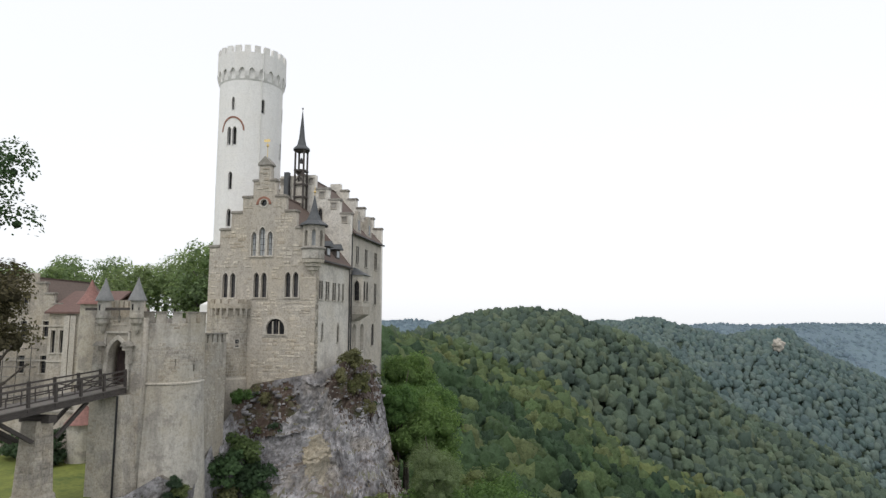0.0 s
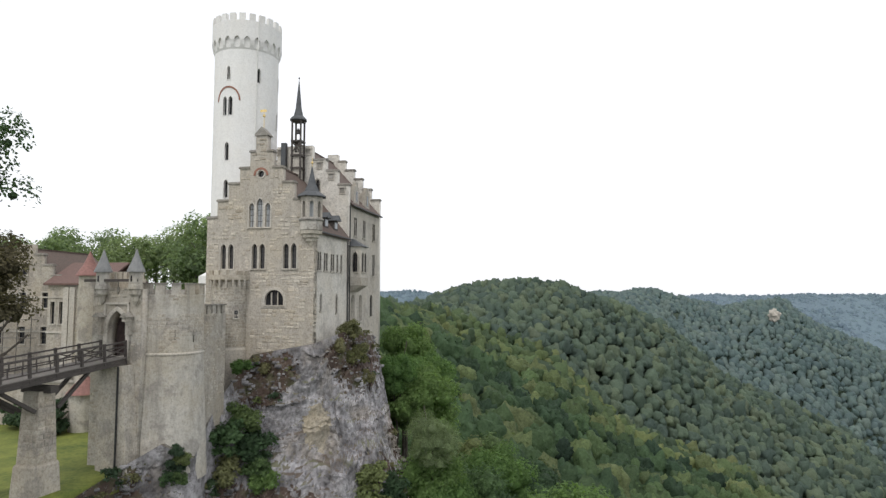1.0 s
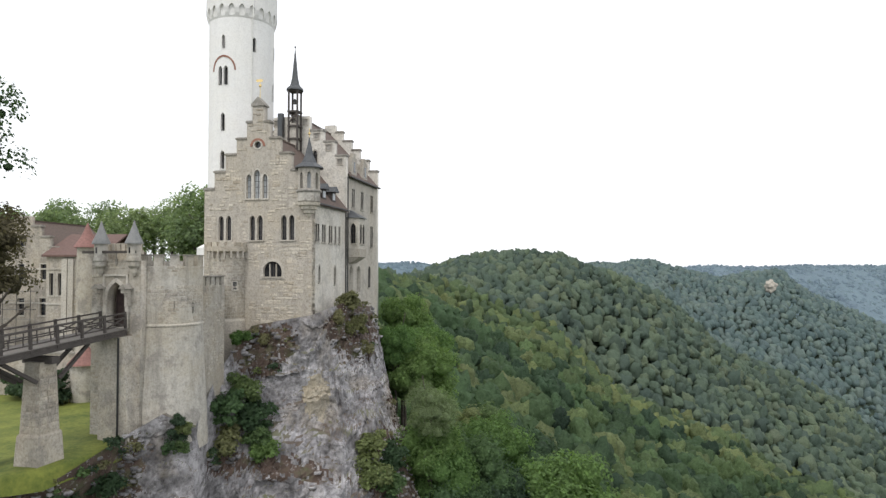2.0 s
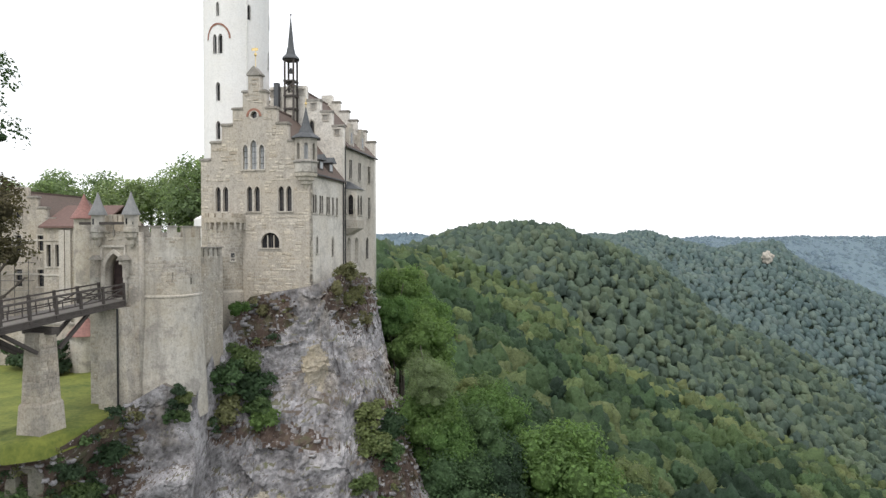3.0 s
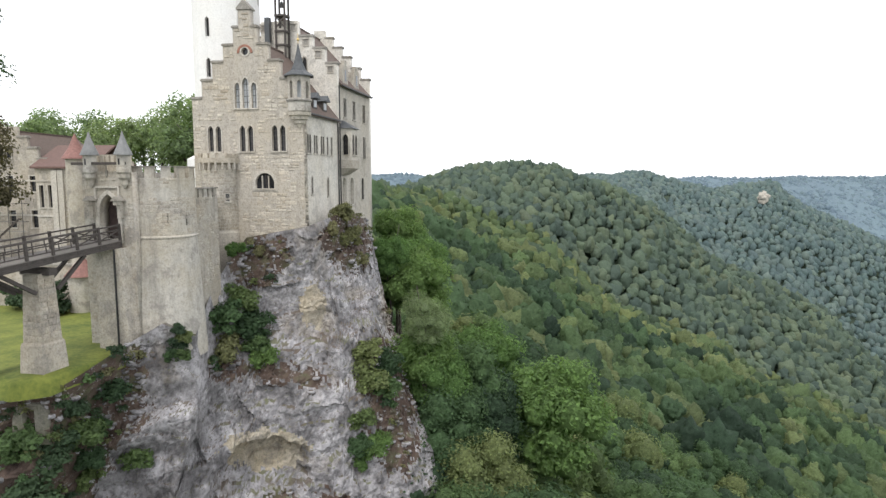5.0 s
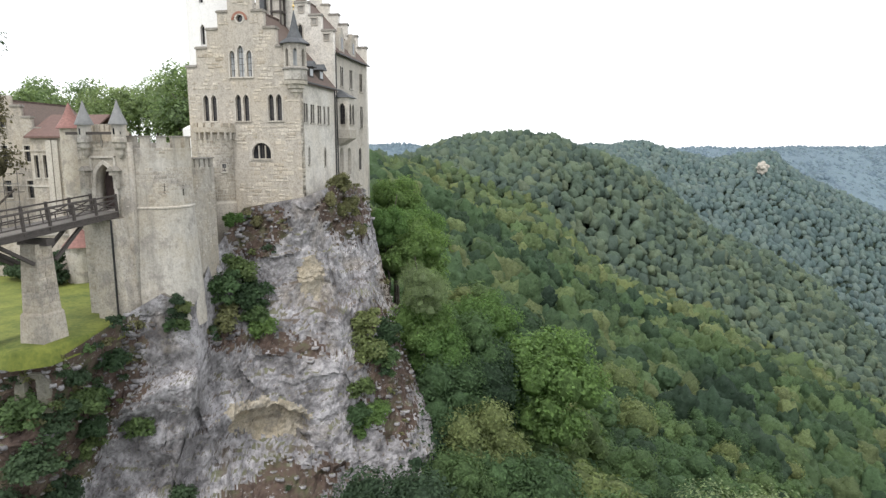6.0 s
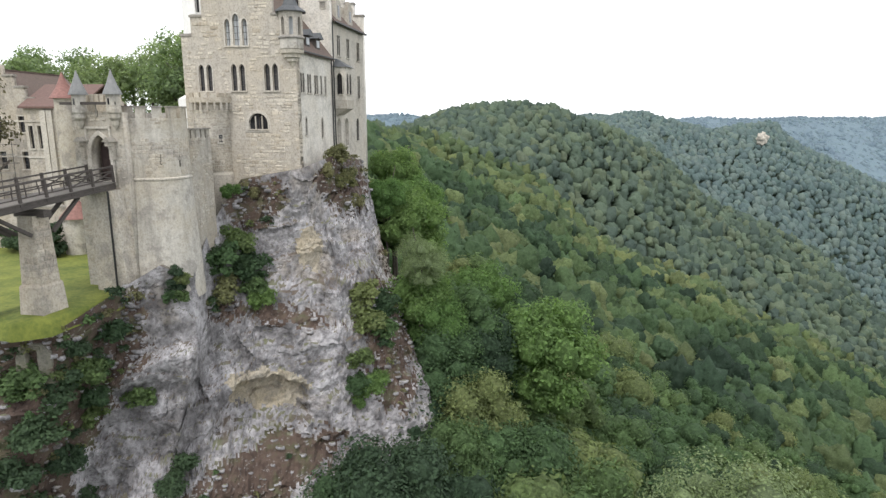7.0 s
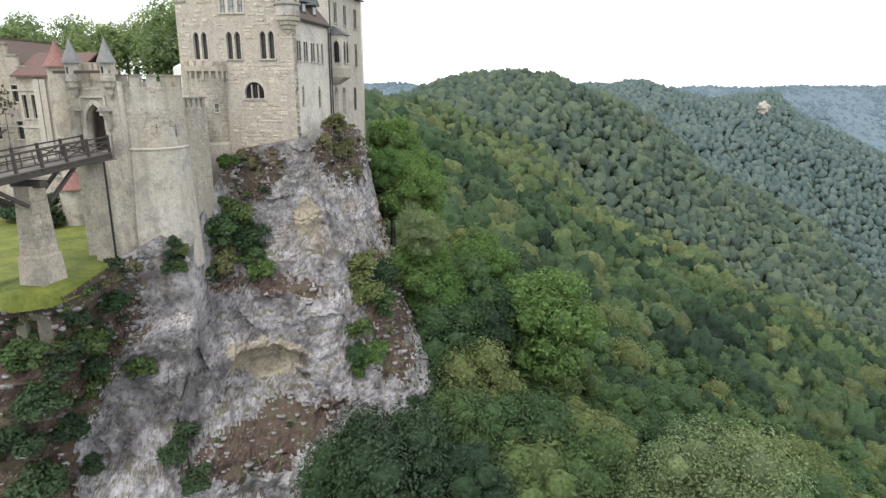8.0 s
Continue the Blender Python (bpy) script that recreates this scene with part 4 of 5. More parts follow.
# ---- gatehouse and bastion ----
G = Vector((-23.5, 48.0, 0))
MG = pose(G.x, G.y, 0, 0, 0, -15)
gate = thing("gatehouse", MG, "narrow stone gatehouse with two bartizans above the drawbridge gate", "gatehouse")
ARCH = lancet(-0.85, -4.6, 1.7, 3.4)
part("wall", plate([(-3.1, -13.2), (1.3, -13.2), (1.3, 0.4), (-3.1, 0.4)], [ARCH], 1.1), RENDERED, gate)
part("gate_surround", plate(grown(ARCH, 0.3), [ARCH], 0.3), DRESSED, gate, "", pose(0, -0.1, 0))
part("gate_door", Solid().prism(ARCH, 0.95, 1.05), DOORWOOD, gate, "dark boarded gate door")
part("side_body", Solid().box(-3.1, -2.3, 1.1, 5, -13, 0.4).box(0.6, 1.3, 1.1, 5, -13, 0.4), RENDERED, gate)
for k in range(7):
    part("merlon", Solid().box(-2.5 + k * 0.45, -2.22 + k * 0.45, 0.8, 1.1, 1.2, 1.75), STONE, gate)
part("upper_wall", Solid().box(-2.6, 0.6, 0.75, 1.15, 0.4, 1.2), STONE, gate)
part("roller_beam", Solid().beam((-3.6, -0.35, 1.05), (1.2, -0.35, 1.05), 0.2, 0.2), WOOD, gate)
for x in (-2.15, 0.8):
    part("bartizan", Solid().turned([(0.1, -0.75), (0.22, -0.5), (0.25, -0.2), (0.42, 0.0), (0.44, 0.3), (0.52, 0.4), (0.5, 0.7), (0.47, 0.75), (0.47, 1.75)], 16, x, -0.15), RENDERED, gate)
    part("bartizan_slit", Solid().box(x - 0.05, x + 0.05, -0.66, -0.5, 0.95, 1.4), GLASS, gate)
    part("bartizan_roof", Solid().turned([(0.66, 1.66), (0.63, 1.78), (0.36, 2.4), (0.16, 2.95), (0.03, 3.4)], 16, x, -0.15), GREYSLATE, gate)
part("recess", Solid().box(-2.0, 0.25, -0.14, 0.0, -0.75, -0.6).box(-2.0, -1.85, -0.14, 0, -2.6, -0.6).box(0.1, 0.25, -0.14, 0, -2.6, -0.6), DRESSED, gate)
part("shield", Solid().prism([(-0.95, 0.55), (-0.75, 0.55), (-0.75, 0.2), (-0.85, 0.02), (-0.95, 0.2)], -0.08, 0.02).box(-0.87, -0.83, -0.09, 0.0, 0.5, 1.1), CAPSTONE, gate)
for x in (-2.1, 0.35):
    part("bracket", Solid().box(x - 0.15, x + 0.15, -0.75, 0.0, -2.0, -1.7).box(x - 0.14, x + 0.14, -0.4, 0.0, -3.0, -2.0), DRESSED, gate)
    part("bracket_roof", Solid().add([(x - 0.35, -0.85, -1.69), (x + 0.35, -0.85, -1.69), (x + 0.35, 0, -1.69), (x - 0.35, 0, -1.69), (x, -0.8, -1.35), (x, 0, -1.35)], [(0, 3, 2, 1), (0, 1, 4), (1, 2, 5, 4), (2, 3, 5), (3, 0, 4, 5)]), CAPSTONE, gate)

bastion = thing("round_bastion", pose(-21.3, 50.6, 0), "massive plastered round bastion with battlements", "bastion")
BR = 2.45
bcut = Solid()
for a, z in ((-60, -3.1), (-110, -3.1), (-25, -3.2)):
    m = pose(BR * math.cos(radians(a)), BR * math.sin(radians(a)), 0, 0, 0, a + 90)
    bcut.box(-0.08, 0.08, -0.6, 0.5, z - 0.45, z + 0.45, m)
part("body", cut(Solid().turned([(BR + 0.5, -14), (BR + 0.36, -11), (BR + 0.12, -7), (BR + 0.03, -4.55), (BR, -4.5), (BR, 0.0)], 64).mesh(), bcut.mesh()), RENDERED, bastion)
part("band", Solid().turned([(BR + 0.02, -4.62), (BR + 0.1, -4.55), (BR + 0.1, -4.45), (BR + 0.02, -4.4)], 64), DRESSED, bastion)
merlons(bastion, 0, 0, BR, 0.003, 7, 0.78, RENDERED, -155, 35, cap=CAPSTONE, fill=0.6)
part("flank", Solid().box(-3.2, 0, -1.9, 2, -14, -0.2, pose(0, 0, 0, 0, 0, -15)), RENDERED, bastion)

# curtain wall to the castle
C0, C1 = Vector((-19.3, 50.6, 0)), Vector((-18.4, 54.8, 0))
MW = Matrix.Translation(C0) @ (C1 - C0).to_track_quat("X", "Z").to_matrix().to_4x4()
curtain = thing("curtain_wall", MW, "plastered curtain wall with capped battlements", "wall")
LW = (C1 - C0).length
part("body", Solid().box(0, LW, 0, 0.8, -13, -1.6), RENDERED, curtain)
part("return_wall", Solid().beam((LW - 0.35, 0.4, -7.6), (LW + 4.9, 3.9, -7.6), 0.7, 12.2), RENDERED, curtain)
for k in range(6):
    mer = part("merlon", Solid().box(k * LW / 6 + 0.1, (k + 0.68) * LW / 6 + 0.1, 0, 0.5, -1.597, -0.9), RENDERED, curtain)
    part("cap", Solid().box(k * LW / 6 + 0.02, (k + 0.68) * LW / 6 + 0.18, -0.12, 0.62, -0.897, -0.78), CAPSTONE, mer)

# ---- the bridge ----
BD = Vector((-0.26, -0.965, 0)).normalized()
B0 = Vector((-24.3, 47.9, -4.62))
L = 16.0
B1 = B0 + BD * L + Vector((0, 0, -1.1))
MB = Matrix.Translation(B0) @ (B1 - B0).to_track_quat("X", "Z").to_matrix().to_4x4()
bridge = thing("footbridge", MB, "dark timber footbridge with cross-braced railings", "bridge")
BW = 1.0
for y in (-BW, BW):
    part("girder", Solid().box(0, L, y - 0.14, y + 0.14, -0.5, -0.06), WOOD, bridge)
    side = -1 if y < 0 else 1
    yy = y + side * 0.1
    part("handrail", Solid().box(0, L, yy - 0.06, yy + 0.06, 1.1, 1.2), WOOD, bridge)
    part("mid_rail", Solid().box(0, L, yy - 0.035, yy + 0.035, 0.78, 0.86), WOOD, bridge)
    part("low_rail", Solid().box(0, L, yy - 0.035, yy + 0.035, 0.22, 0.3), WOOD, bridge)
    for k in range(9):
        part("post", Solid().box(k * 2 - 0.08 + 0.1, k * 2 + 0.08 + 0.1, yy - 0.08, yy + 0.08, -0.3, 1.25), WOOD, bridge)
    for k in range(2):
        x0 = k * 2 + 0.18
        part("cross_brace", Solid().beam((x0, yy, 0.28), (x0 + 1.84, yy, 0.8), 0.05, 0.08), WOOD, bridge)
        part("cross_brace", Solid().beam((x0, yy + 0.03, 0.8), (x0 + 1.84, yy + 0.03, 0.28), 0.05, 0.08), WOOD, bridge)
    for k in range(4, 16):
        part("baluster", Solid().box(k + 0.57, k + 0.63, yy - 0.03, yy + 0.03, 0.3, 0.8), WOOD, bridge)
plank = Solid().box(0, 0.215, -BW - 0.2, BW + 0.2, -0.055, 0.0).mesh("plank")
for k in range(72):
    part("plank", plank, PLANK, bridge, "", pose(k * 0.222, 0, 0))

def pier(m, w0, w1, d0, d1, z0, z1, label):
    s = thing("bridge_pier", m, label, "pier")
    rows = 14
    body = Solid().rings([[(sx * (w0 + (w1 - w0) * k / rows) / 2, sy * (d0 + (d1 - d0) * k / rows) / 2, z0 + (z1 - z0) * k / rows) for sx, sy in ((-1, -1), (1, -1), (1, 1), (-1, 1))] for k in range(rows + 1)])
    part("shaft", body, RUBBLE, s)
    return s


P1 = B0 + BD * 6.3
pp = pier(pose(P1.x, P1.y, 0, 0, 0, -15), 1.75, 1.2, 1.75, 1.25, -13.2, -6.2, "square stone bridge pier on the lawn")
part("footing", Solid().rings([[(sx * w / 2, sy * (w + 0.2) / 2, z) for sx, sy in ((-1, -1), (1, -1), (1, 1), (-1, 1))] for w, z in ((1.95, -13.6), (1.68, -10.9), (1.55, -10.75))]), RUBBLE, pp)
part("strut", Solid().beam((-0.7, -1.2, -7.4), (-0.7, -4.2, -5.7), 0.22, 0.24), WOOD, pp)
for x in (-0.6, 0.6):
    part("strut", Solid().beam((x, 0.85, -7.4), (x, 3.3, -5.4), 0.2, 0.22), WOOD, pp)
    part("strut", Solid().beam((x, -0.85, -7.4), (x, -3.3, -5.9), 0.2, 0.22), WOOD, pp)
part("cap_beam", Solid().box(-1.2, 1.2, -0.3, 0.3, -6.3, -5.85), WOOD, pp)

gp = thing("gate_buttress", pose(G.x - 0.2, G.y - 0.4, 0, 0, 0, -15), "tall plastered buttress below the gate", "buttress")
part("body", Solid().rings([[(-1.15, -0.8, z), (0.75 + e, -0.8, z), (0.75 + e, 0.6, z), (-1.15, 0.6, z)] for z, e in ((-13.6, 0.8), (-9, 0.5), (-5.2, 0.1))]), RUBBLE, gp)
part("downpipe", Solid().turned([(0.07, -13.2), (0.07, -5.2)], 8, 0.62, -0.88), IRON, gp)


# ---- the stones of the castle front ----
def stone_mesh(rng):
    """A rough-faced block in a unit box, its face a little domed and its arrises worn."""
    e = [rng.uniform(0.04, 0.12) for _ in range(4)]
    v = [(0.02, 0, 0.03), (0.98, 0, 0.03), (0.98, 0, 0.97), (0.02, 0, 0.97),
         (e[0], -0.75, e[1]), (1 - e[2], -0.75, e[3]), (1 - e[1], -0.75, 1 - e[0]), (e[3], -0.75, 1 - e[2]), (0.5 + rng.uniform(-0.15, 0.15), -1, 0.5 + rng.uniform(-0.2, 0.2))]
    return mesh_of("stone", v, [(0, 1, 5, 4), (1, 2, 6, 5), (2, 3, 7, 6), (3, 0, 4, 7), (4, 5, 8), (5, 6, 8), (6, 7, 8), (7, 4, 8)])


STONES = [stone_mesh(random.Random(k)) for k in range(10)]
ROUGH = [me_.copy() for me_ in STONES]
for me_ in STONES:
    me_.materials.append(STONE)
for me_ in ROUGH:
    me_.materials.append(RUBBLE)


def course_stones(parent, inside, x0, x1, z0, z1, m, seed, most, kinds=STONES, mat=STONE, h=(0.2, 0.46), l=(0.28, 0.85), proud=0.055):
    """Courses of uneven blocks over a wall face; the first ones are parts, the rest one joined part."""
    rng = random.Random(seed)
    z, made, rest = z0, 0, Solid()
    while z < z1:
        hh = rng.uniform(*h)
        x = x0 + rng.uniform(-0.3, 0)
        while x < x1:
            w = rng.uniform(*l)
            a, b2 = max(x, x0), min(x + w, x1)
            x += w
            if b2 - a < 0.12 or rng.random() < 0.3 or not inside(a, b2, z, z + hh):
                continue
            k = rng.randrange(10)
            h2 = hh * rng.choice((0.55, 0.7, 0.85, 1.0))
            q = m @ pose(a + 0.015, -0.002, z + 0.015 + rng.uniform(0, hh - h2), 0, rng.uniform(-2.5, 2.5), 0) @ Matrix.Diagonal((b2 - a - 0.03, proud * rng.uniform(0.2, 1.1), h2 - 0.03, 1))
            if made < most:
                ob = new("stone", kinds[k])
                ob.parent = parent
                ob.matrix_basis = q
                made += 1
            else:
                rest.add([q @ v.co for v in STONES[k].vertices], [tuple(p.vertices) for p in STONES[k].polygons])
        z += hh
    if rest.v:
        tagged(part("stonework", rest, mat, parent), kind="stuff")


def boxes_of(rings, g):
    return [(min(q[0] for q in r) - g, max(q[0] for q in r) + g, min(q[1] for q in r) - g, max(q[1] for q in r) + g) for r in rings]


HOLES = boxes_of([sum(p_, []) for p_ in PAIRS] + [sum(TRIPLE, [])], 0.2) + boxes_of(CELLAR, 0.32) + [(-6.45, -4.65, 11.1, 12.4)]


def in_gable(a, b2, z0, z1):
    hw = max([w for w, top in STEPS if z1 <= top] or [0])
    if a < -5.55 - hw or b2 > -5.55 + hw:
        return False
    if a < -6.75 and b2 > -10.2 and z0 < 1.9:
        return False
    if noise.noise(Vector((a * 0.55, z0 * 0.55, 8))) > 0.22:                  # smoothed over with mortar
        return False
    return not any(a < q[1] and b2 > q[0] and z0 < q[3] and z1 > q[2] for q in HOLES)


course_stones(front, in_gable, -11.1, 0.0, -6.4, 15.3, Matrix(), 3, 300)
SIDE_HOLES = boxes_of(ROW + LOWROW, 0.16)
course_stones(front, lambda a, b2, z0, z1: not any(a < q[1] and b2 > q[0] and z0 < q[3] and z1 > q[2] for q in SIDE_HOLES), 0.0, 0.85, -6.4, 6.0, MS, 4, 0, l=(0.35, 0.6), proud=0.05)
for turn, w in ((0, 1), (90, 1), (-90, 1)):
    pm = pose(0, 0, 0, 0, 0, turn)
    rng = random.Random(turn + 400)
    z = -10.6
    while z < -6.6:
        hh = rng.uniform(0.3, 0.5)
        half_w = (1.75 - 0.55 * (z + 13.2) / 7) / 2
        x = -half_w
        while x < half_w - 0.15:
            wd = min(rng.uniform(0.35, 0.9), half_w - x)
            ob = new("stone", ROUGH[rng.randrange(10)])
            ob.parent = pp
            ob.matrix_basis = pm @ Matrix.Translation((x + 0.01, -half_w + 0.02, z)) @ Matrix.Diagonal((wd - 0.02, 0.07, hh - 0.02, 1))
            x += wd
        z += hh


def round_stones(parent, r, a0, a1, z0, z1, seed, most, keep, proud=0.04, h=(0.2, 0.34), l=(0.28, 0.6)):
    """Blocks that show through the plaster of a round wall, over the bearings a0 to a1 in degrees."""
    rng = random.Random(seed)
    z, made, rest = z0, 0, Solid()
    while z < z1:
        hh = rng.uniform(*h)
        a = radians(a0)
        while a < radians(a1):
            w = rng.uniform(*l)
            mid = a + w / r / 2
            a += w / r
            if noise.noise(Vector((mid * r * 0.6, z * 0.6, seed))) > keep:
                continue
            q = pose(r * math.cos(mid), r * math.sin(mid), z, 0, 0, math.degrees(mid) + 90) @ Matrix.Translation((-w / 2 + 0.01, 0.01, 0.01)) @ Matrix.Diagonal((w - 0.02, proud * rng.uniform(0.5, 1.2), hh - 0.02, 1))
            k = rng.randrange(10)
            if made < most:
                ob = new("stone", ROUGH[k])
                ob.parent = parent
                ob.matrix_basis = q
                made += 1
            else:
                rest.add([q @ v.co for v in STONES[k].vertices], [tuple(p.vertices) for p in STONES[k].polygons])
        z += hh
    if rest.v:
        tagged(part("stonework", rest, RUBBLE, parent), kind="stuff")


GATE_HOLES = boxes_of([ARCH], 0.4) + [(-2.2, 0.4, -2.8, -0.5)]
course_stones(gate, lambda a, b2, z0, z1: not any(a < q[1] and b2 > q[0] and z0 < q[3] and z1 > q[2] for q in GATE_HOLES) and noise.noise(Vector((a, z0, 3))) < 0.25, -3.1, 1.3, -12.5, 0.3, Matrix(), 21, 120, ROUGH, RUBBLE, h=(0.2, 0.34), l=(0.28, 0.6), proud=0.05)
course_stones(curtain, lambda a, b2, z0, z1: noise.noise(Vector((a * 0.6, z0 * 0.6, 5))) < 0.1, 0, LW, -9, -1.7, Matrix(), 22, 120, ROUGH, RUBBLE, h=(0.2, 0.34), l=(0.28, 0.6), proud=0.04)
round_stones(bastion, BR, -160, 20, -4.3, -0.05, 31, 200, 0.02, 0.03)
round_stones(half, HR, -190, 10, -4.9, 0.5, 33, 150, 0.3, l=(0.25, 0.5))

# ---- courtyard houses behind the lawn ----
def court_house(m, w, d, z0, eave, ridge, steps, wins, wallmat, roofmat, label):
    h = thing("courtyard_house", m, label, "house", "courtyard houses")
    rings = [oblong(*q) for q in wins]
    part("wall", plate(stepped(w / 2, steps, z0) if steps else [(0, z0), (w, z0), (w, eave), (0, eave)], rings, 0.6), wallmat, h)
    if steps:
        copings(h, w / 2, steps, 0.6)
    part("side_wall", Solid().box(0, 0.5, 0.6, d, z0, eave).box(w - 0.5, w, 0.6, d, z0, eave).box(0.5, w - 0.5, d - 0.5, d, z0, eave), wallmat, h)
    for r in rings:
        window(h, [r], surround=0.12)
    for z in (-0.4, -4.2, -8.2):
        part("string_course", Solid().box(-0.06, w + 0.06, -0.1, 0.0, z, z + 0.16), DRESSED, h)
    if steps:
        gable_roof(h, 0, w, eave, eave, ridge, 0.6, d, roofmat)
    else:
        for y0, y1 in ((-0.4, d / 2), (d + 0.4, d / 2)):
            part("roof_slope", Solid().add([(-0.3, y0, eave - 0.1), (w + 0.3, y0, eave - 0.1), (w + 0.3, y1, ridge), (-0.3, y1, ridge), (-0.3, y0, eave + 0.1), (w + 0.3, y0, eave + 0.1), (w + 0.3, y1, ridge + 0.2), (-0.3, y1, ridge + 0.2)],
                                         [(0, 1, 2, 3), (7, 6, 5, 4), (0, 4, 5, 1), (1, 5, 6, 2), (2, 6, 7, 3), (3, 7, 4, 0)]), roofmat, h)
    return h


court_house(pose(-51, 72, 0, 0, 0, -4), 8.5, 12, -13, 1.2, 5.0, [(4.25, 2.0), (3.2, 3.2), (2.1, 4.4), (1.0, 5.6)],
            [(4.2, 2.2, 0.7, 1.3), (1.5, -1.5, 0.7, 1.7), (4.2, -1.5, 0.7, 1.7), (6.8, -1.5, 0.7, 1.7), (1.5, -5.5, 0.8, 1.9), (4.2, -5.5, 0.8, 1.9), (6.8, -5.5, 0.8, 1.9)],
            RUBBLE, ROOFTILE, "stone courtyard house with a stepped gable")
ch = court_house(pose(-43.0, 70, 0, 0, 0, -4), 6.2, 9, -13, 1.1, 3.5, None,
            [(0.6, -3.2, 0.5, 2.4), (1.6, -3.2, 0.5, 2.4), (3.9, -3.4, 0.7, 2.4), (5.3, -3.4, 0.7, 2.4), (4.1, -7.0, 0.8, 2.2), (5.4, -7.0, 0.7, 2.2)],
            RUBBLE, BROWNTILE, "stone courtyard house with a red-brown tiled roof")
for x in (2.2, 2.9):
    part("pilaster", Solid().box(x - 0.3, x + 0.3, -0.25, 0, -10, 0.8), DRESSED, ch)
cone = thing("round_stair_turret", pose(-34.3, 62.3, 0), "round stair turret with a red conical roof", "turret")
part("body", Solid().turned([(0.9, -13), (0.9, 1.9)], 32), RENDERED, cone)
part("roof", Solid().turned([(1.25, 1.8), (1.2, 1.92), (0.62, 2.8), (0.3, 3.5), (0.04, 4.2)], 24), REDTILE, cone, "red tiled conical roof")
shed = thing("garden_shed", pose(-33.6, 61, 0), "small round garden hut with a red roof", "hut")
part("body", Solid().turned([(1.3, -13), (1.3, -9.2)], 24), RENDERED, shed)
part("roof", Solid().turned([(1.6, -9.3), (1.55, -9.2), (0.1, -7.5)], 24), REDTILE, shed)
terrace = thing("garden_wall", pose(-45, 63.5, 0, 0, 0, -4), "low stone retaining wall behind the lawn", "wall")
# darker rubble colour stands in for the shadow lying on this wall
part("body", Solid().box(-14, 12, 0, 0.6, -13.2, -8.6), RUBBLE, terrace)
part("coping", Solid().box(-14, 12, -0.1, 0.7, -8.6, -8.45), CAPSTONE, terrace)


# ---- trees ----
def leaf_cloud(rng, n, lumps, size, flat=0.8):
    """Leaf clumps on the outside of overlapping lumps: (centre, radius) each; returns vertices and quads as arrays."""
    c = np.array([q[:3] for q in lumps])
    r = np.array([q[3] for q in lumps])
    pick = rng.choice(len(r), n, p=r ** 2 / (r ** 2).sum())
    d = rng.normal(size=(n, 3))
    d[:, 2] = np.abs(d[:, 2]) * 1.0 - 0.35 * (rng.random(n) < 0.35)
    d /= np.linalg.norm(d, axis=1)[:, None]
    p = c[pick] + d * (r[pick] * (0.74 + 0.42 * rng.random(n)))[:, None]
    nrm = d + rng.normal(size=(n, 3)) * 0.5 + np.array([0, 0, 0.4])
    nrm /= np.linalg.norm(nrm, axis=1)[:, None]
    t = np.cross(nrm, rng.normal(size=(n, 3)))
    t /= np.linalg.norm(t, axis=1)[:, None]
    s = np.cross(nrm, t)
    k = (size * (0.6 + 0.8 * rng.random(n)))[:, None]
    v = np.stack([p - t * k, p + s * k * 0.55 - nrm * k * 0.15, p + t * k, p - s * k * 0.55 - nrm * k * 0.15], 1).reshape(-1, 3)
    f = np.arange(n * 4).reshape(-1, 4)
    return v, f


def ball(sub):
    bm = bmesh.new()
    bmesh.ops.create_icosphere(bm, subdivisions=sub, radius=1)
    v = np.array([q.co[:] for q in bm.verts])
    f = np.array([[q.index for q in p.verts] for p in bm.faces])
    bm.free()
    return v, f


def np_mesh(name, verts, tris, quads, mat):
    me = bpy.data.meshes.new(name)
    nt3, nq = len(tris), len(quads)
    loops = np.concatenate([np.asarray(tris).ravel(), np.asarray(quads).ravel()]).astype(np.int32)
    me.vertices.add(len(verts))
    me.vertices.foreach_set("co", np.asarray(verts, np.float32).ravel())
    me.loops.add(len(loops))
    me.loops.foreach_set("vertex_index", loops)
    me.polygons.add(nt3 + nq)
    me.polygons.foreach_set("loop_start", np.concatenate([np.arange(nt3) * 3, nt3 * 3 + np.arange(nq) * 4]).astype(np.int32))
    me.update(calc_edges=True)
    me.validate()
    me.materials.append(mat)
    return me


def lumpy(rng, sub, amp=0.25):
    v, f = ball(sub)
    off = rng.random(3) * 50
    out = []
    for q in v:
        k = 1 + amp * noise.noise(Vector(q * 1.7 + off)) + amp * 0.6 * noise.noise(Vector(q * 4 + off))
        out.append(q * k)
    return np.array(out), f


def crown_mesh(seed, n_leaf, size, mat, r=4.5, h=5.5, lumps_n=16, core=2, dense=0.86):
    rng = np.random.default_rng(seed)
    lumps = []
    for k in range(lumps_n):
        a, e = rng.random() * math.tau, rng.random()
        rad = r * (0.30 + 0.26 * rng.random())
        z = h * (-0.55 + 1.45 * e)
        reach = r * 0.72 * math.sqrt(max(0.05, 1 - ((z / h - 0.1) / 0.95) ** 2))
        lumps.append((reach * math.cos(a), reach * math.sin(a), z, rad))
    lumps.append((0, 0, h * 0.1, r * 0.62))
    lumps.append((0, 0, h * 0.55, r * 0.5))
    lv, lq = leaf_cloud(rng, n_leaf, lumps, size)
    vs, ts, n = [], [], 0
    bv, bf = lumpy(rng, core, 0.3)
    for x, y, z, q in lumps:
        vs.append(bv * q * dense + np.array([x, y, z]))
        ts.append(bf + n)
        n += len(bv)
    return np_mesh("crown", np.concatenate(vs + [lv]), np.concatenate(ts), lq + n, mat)


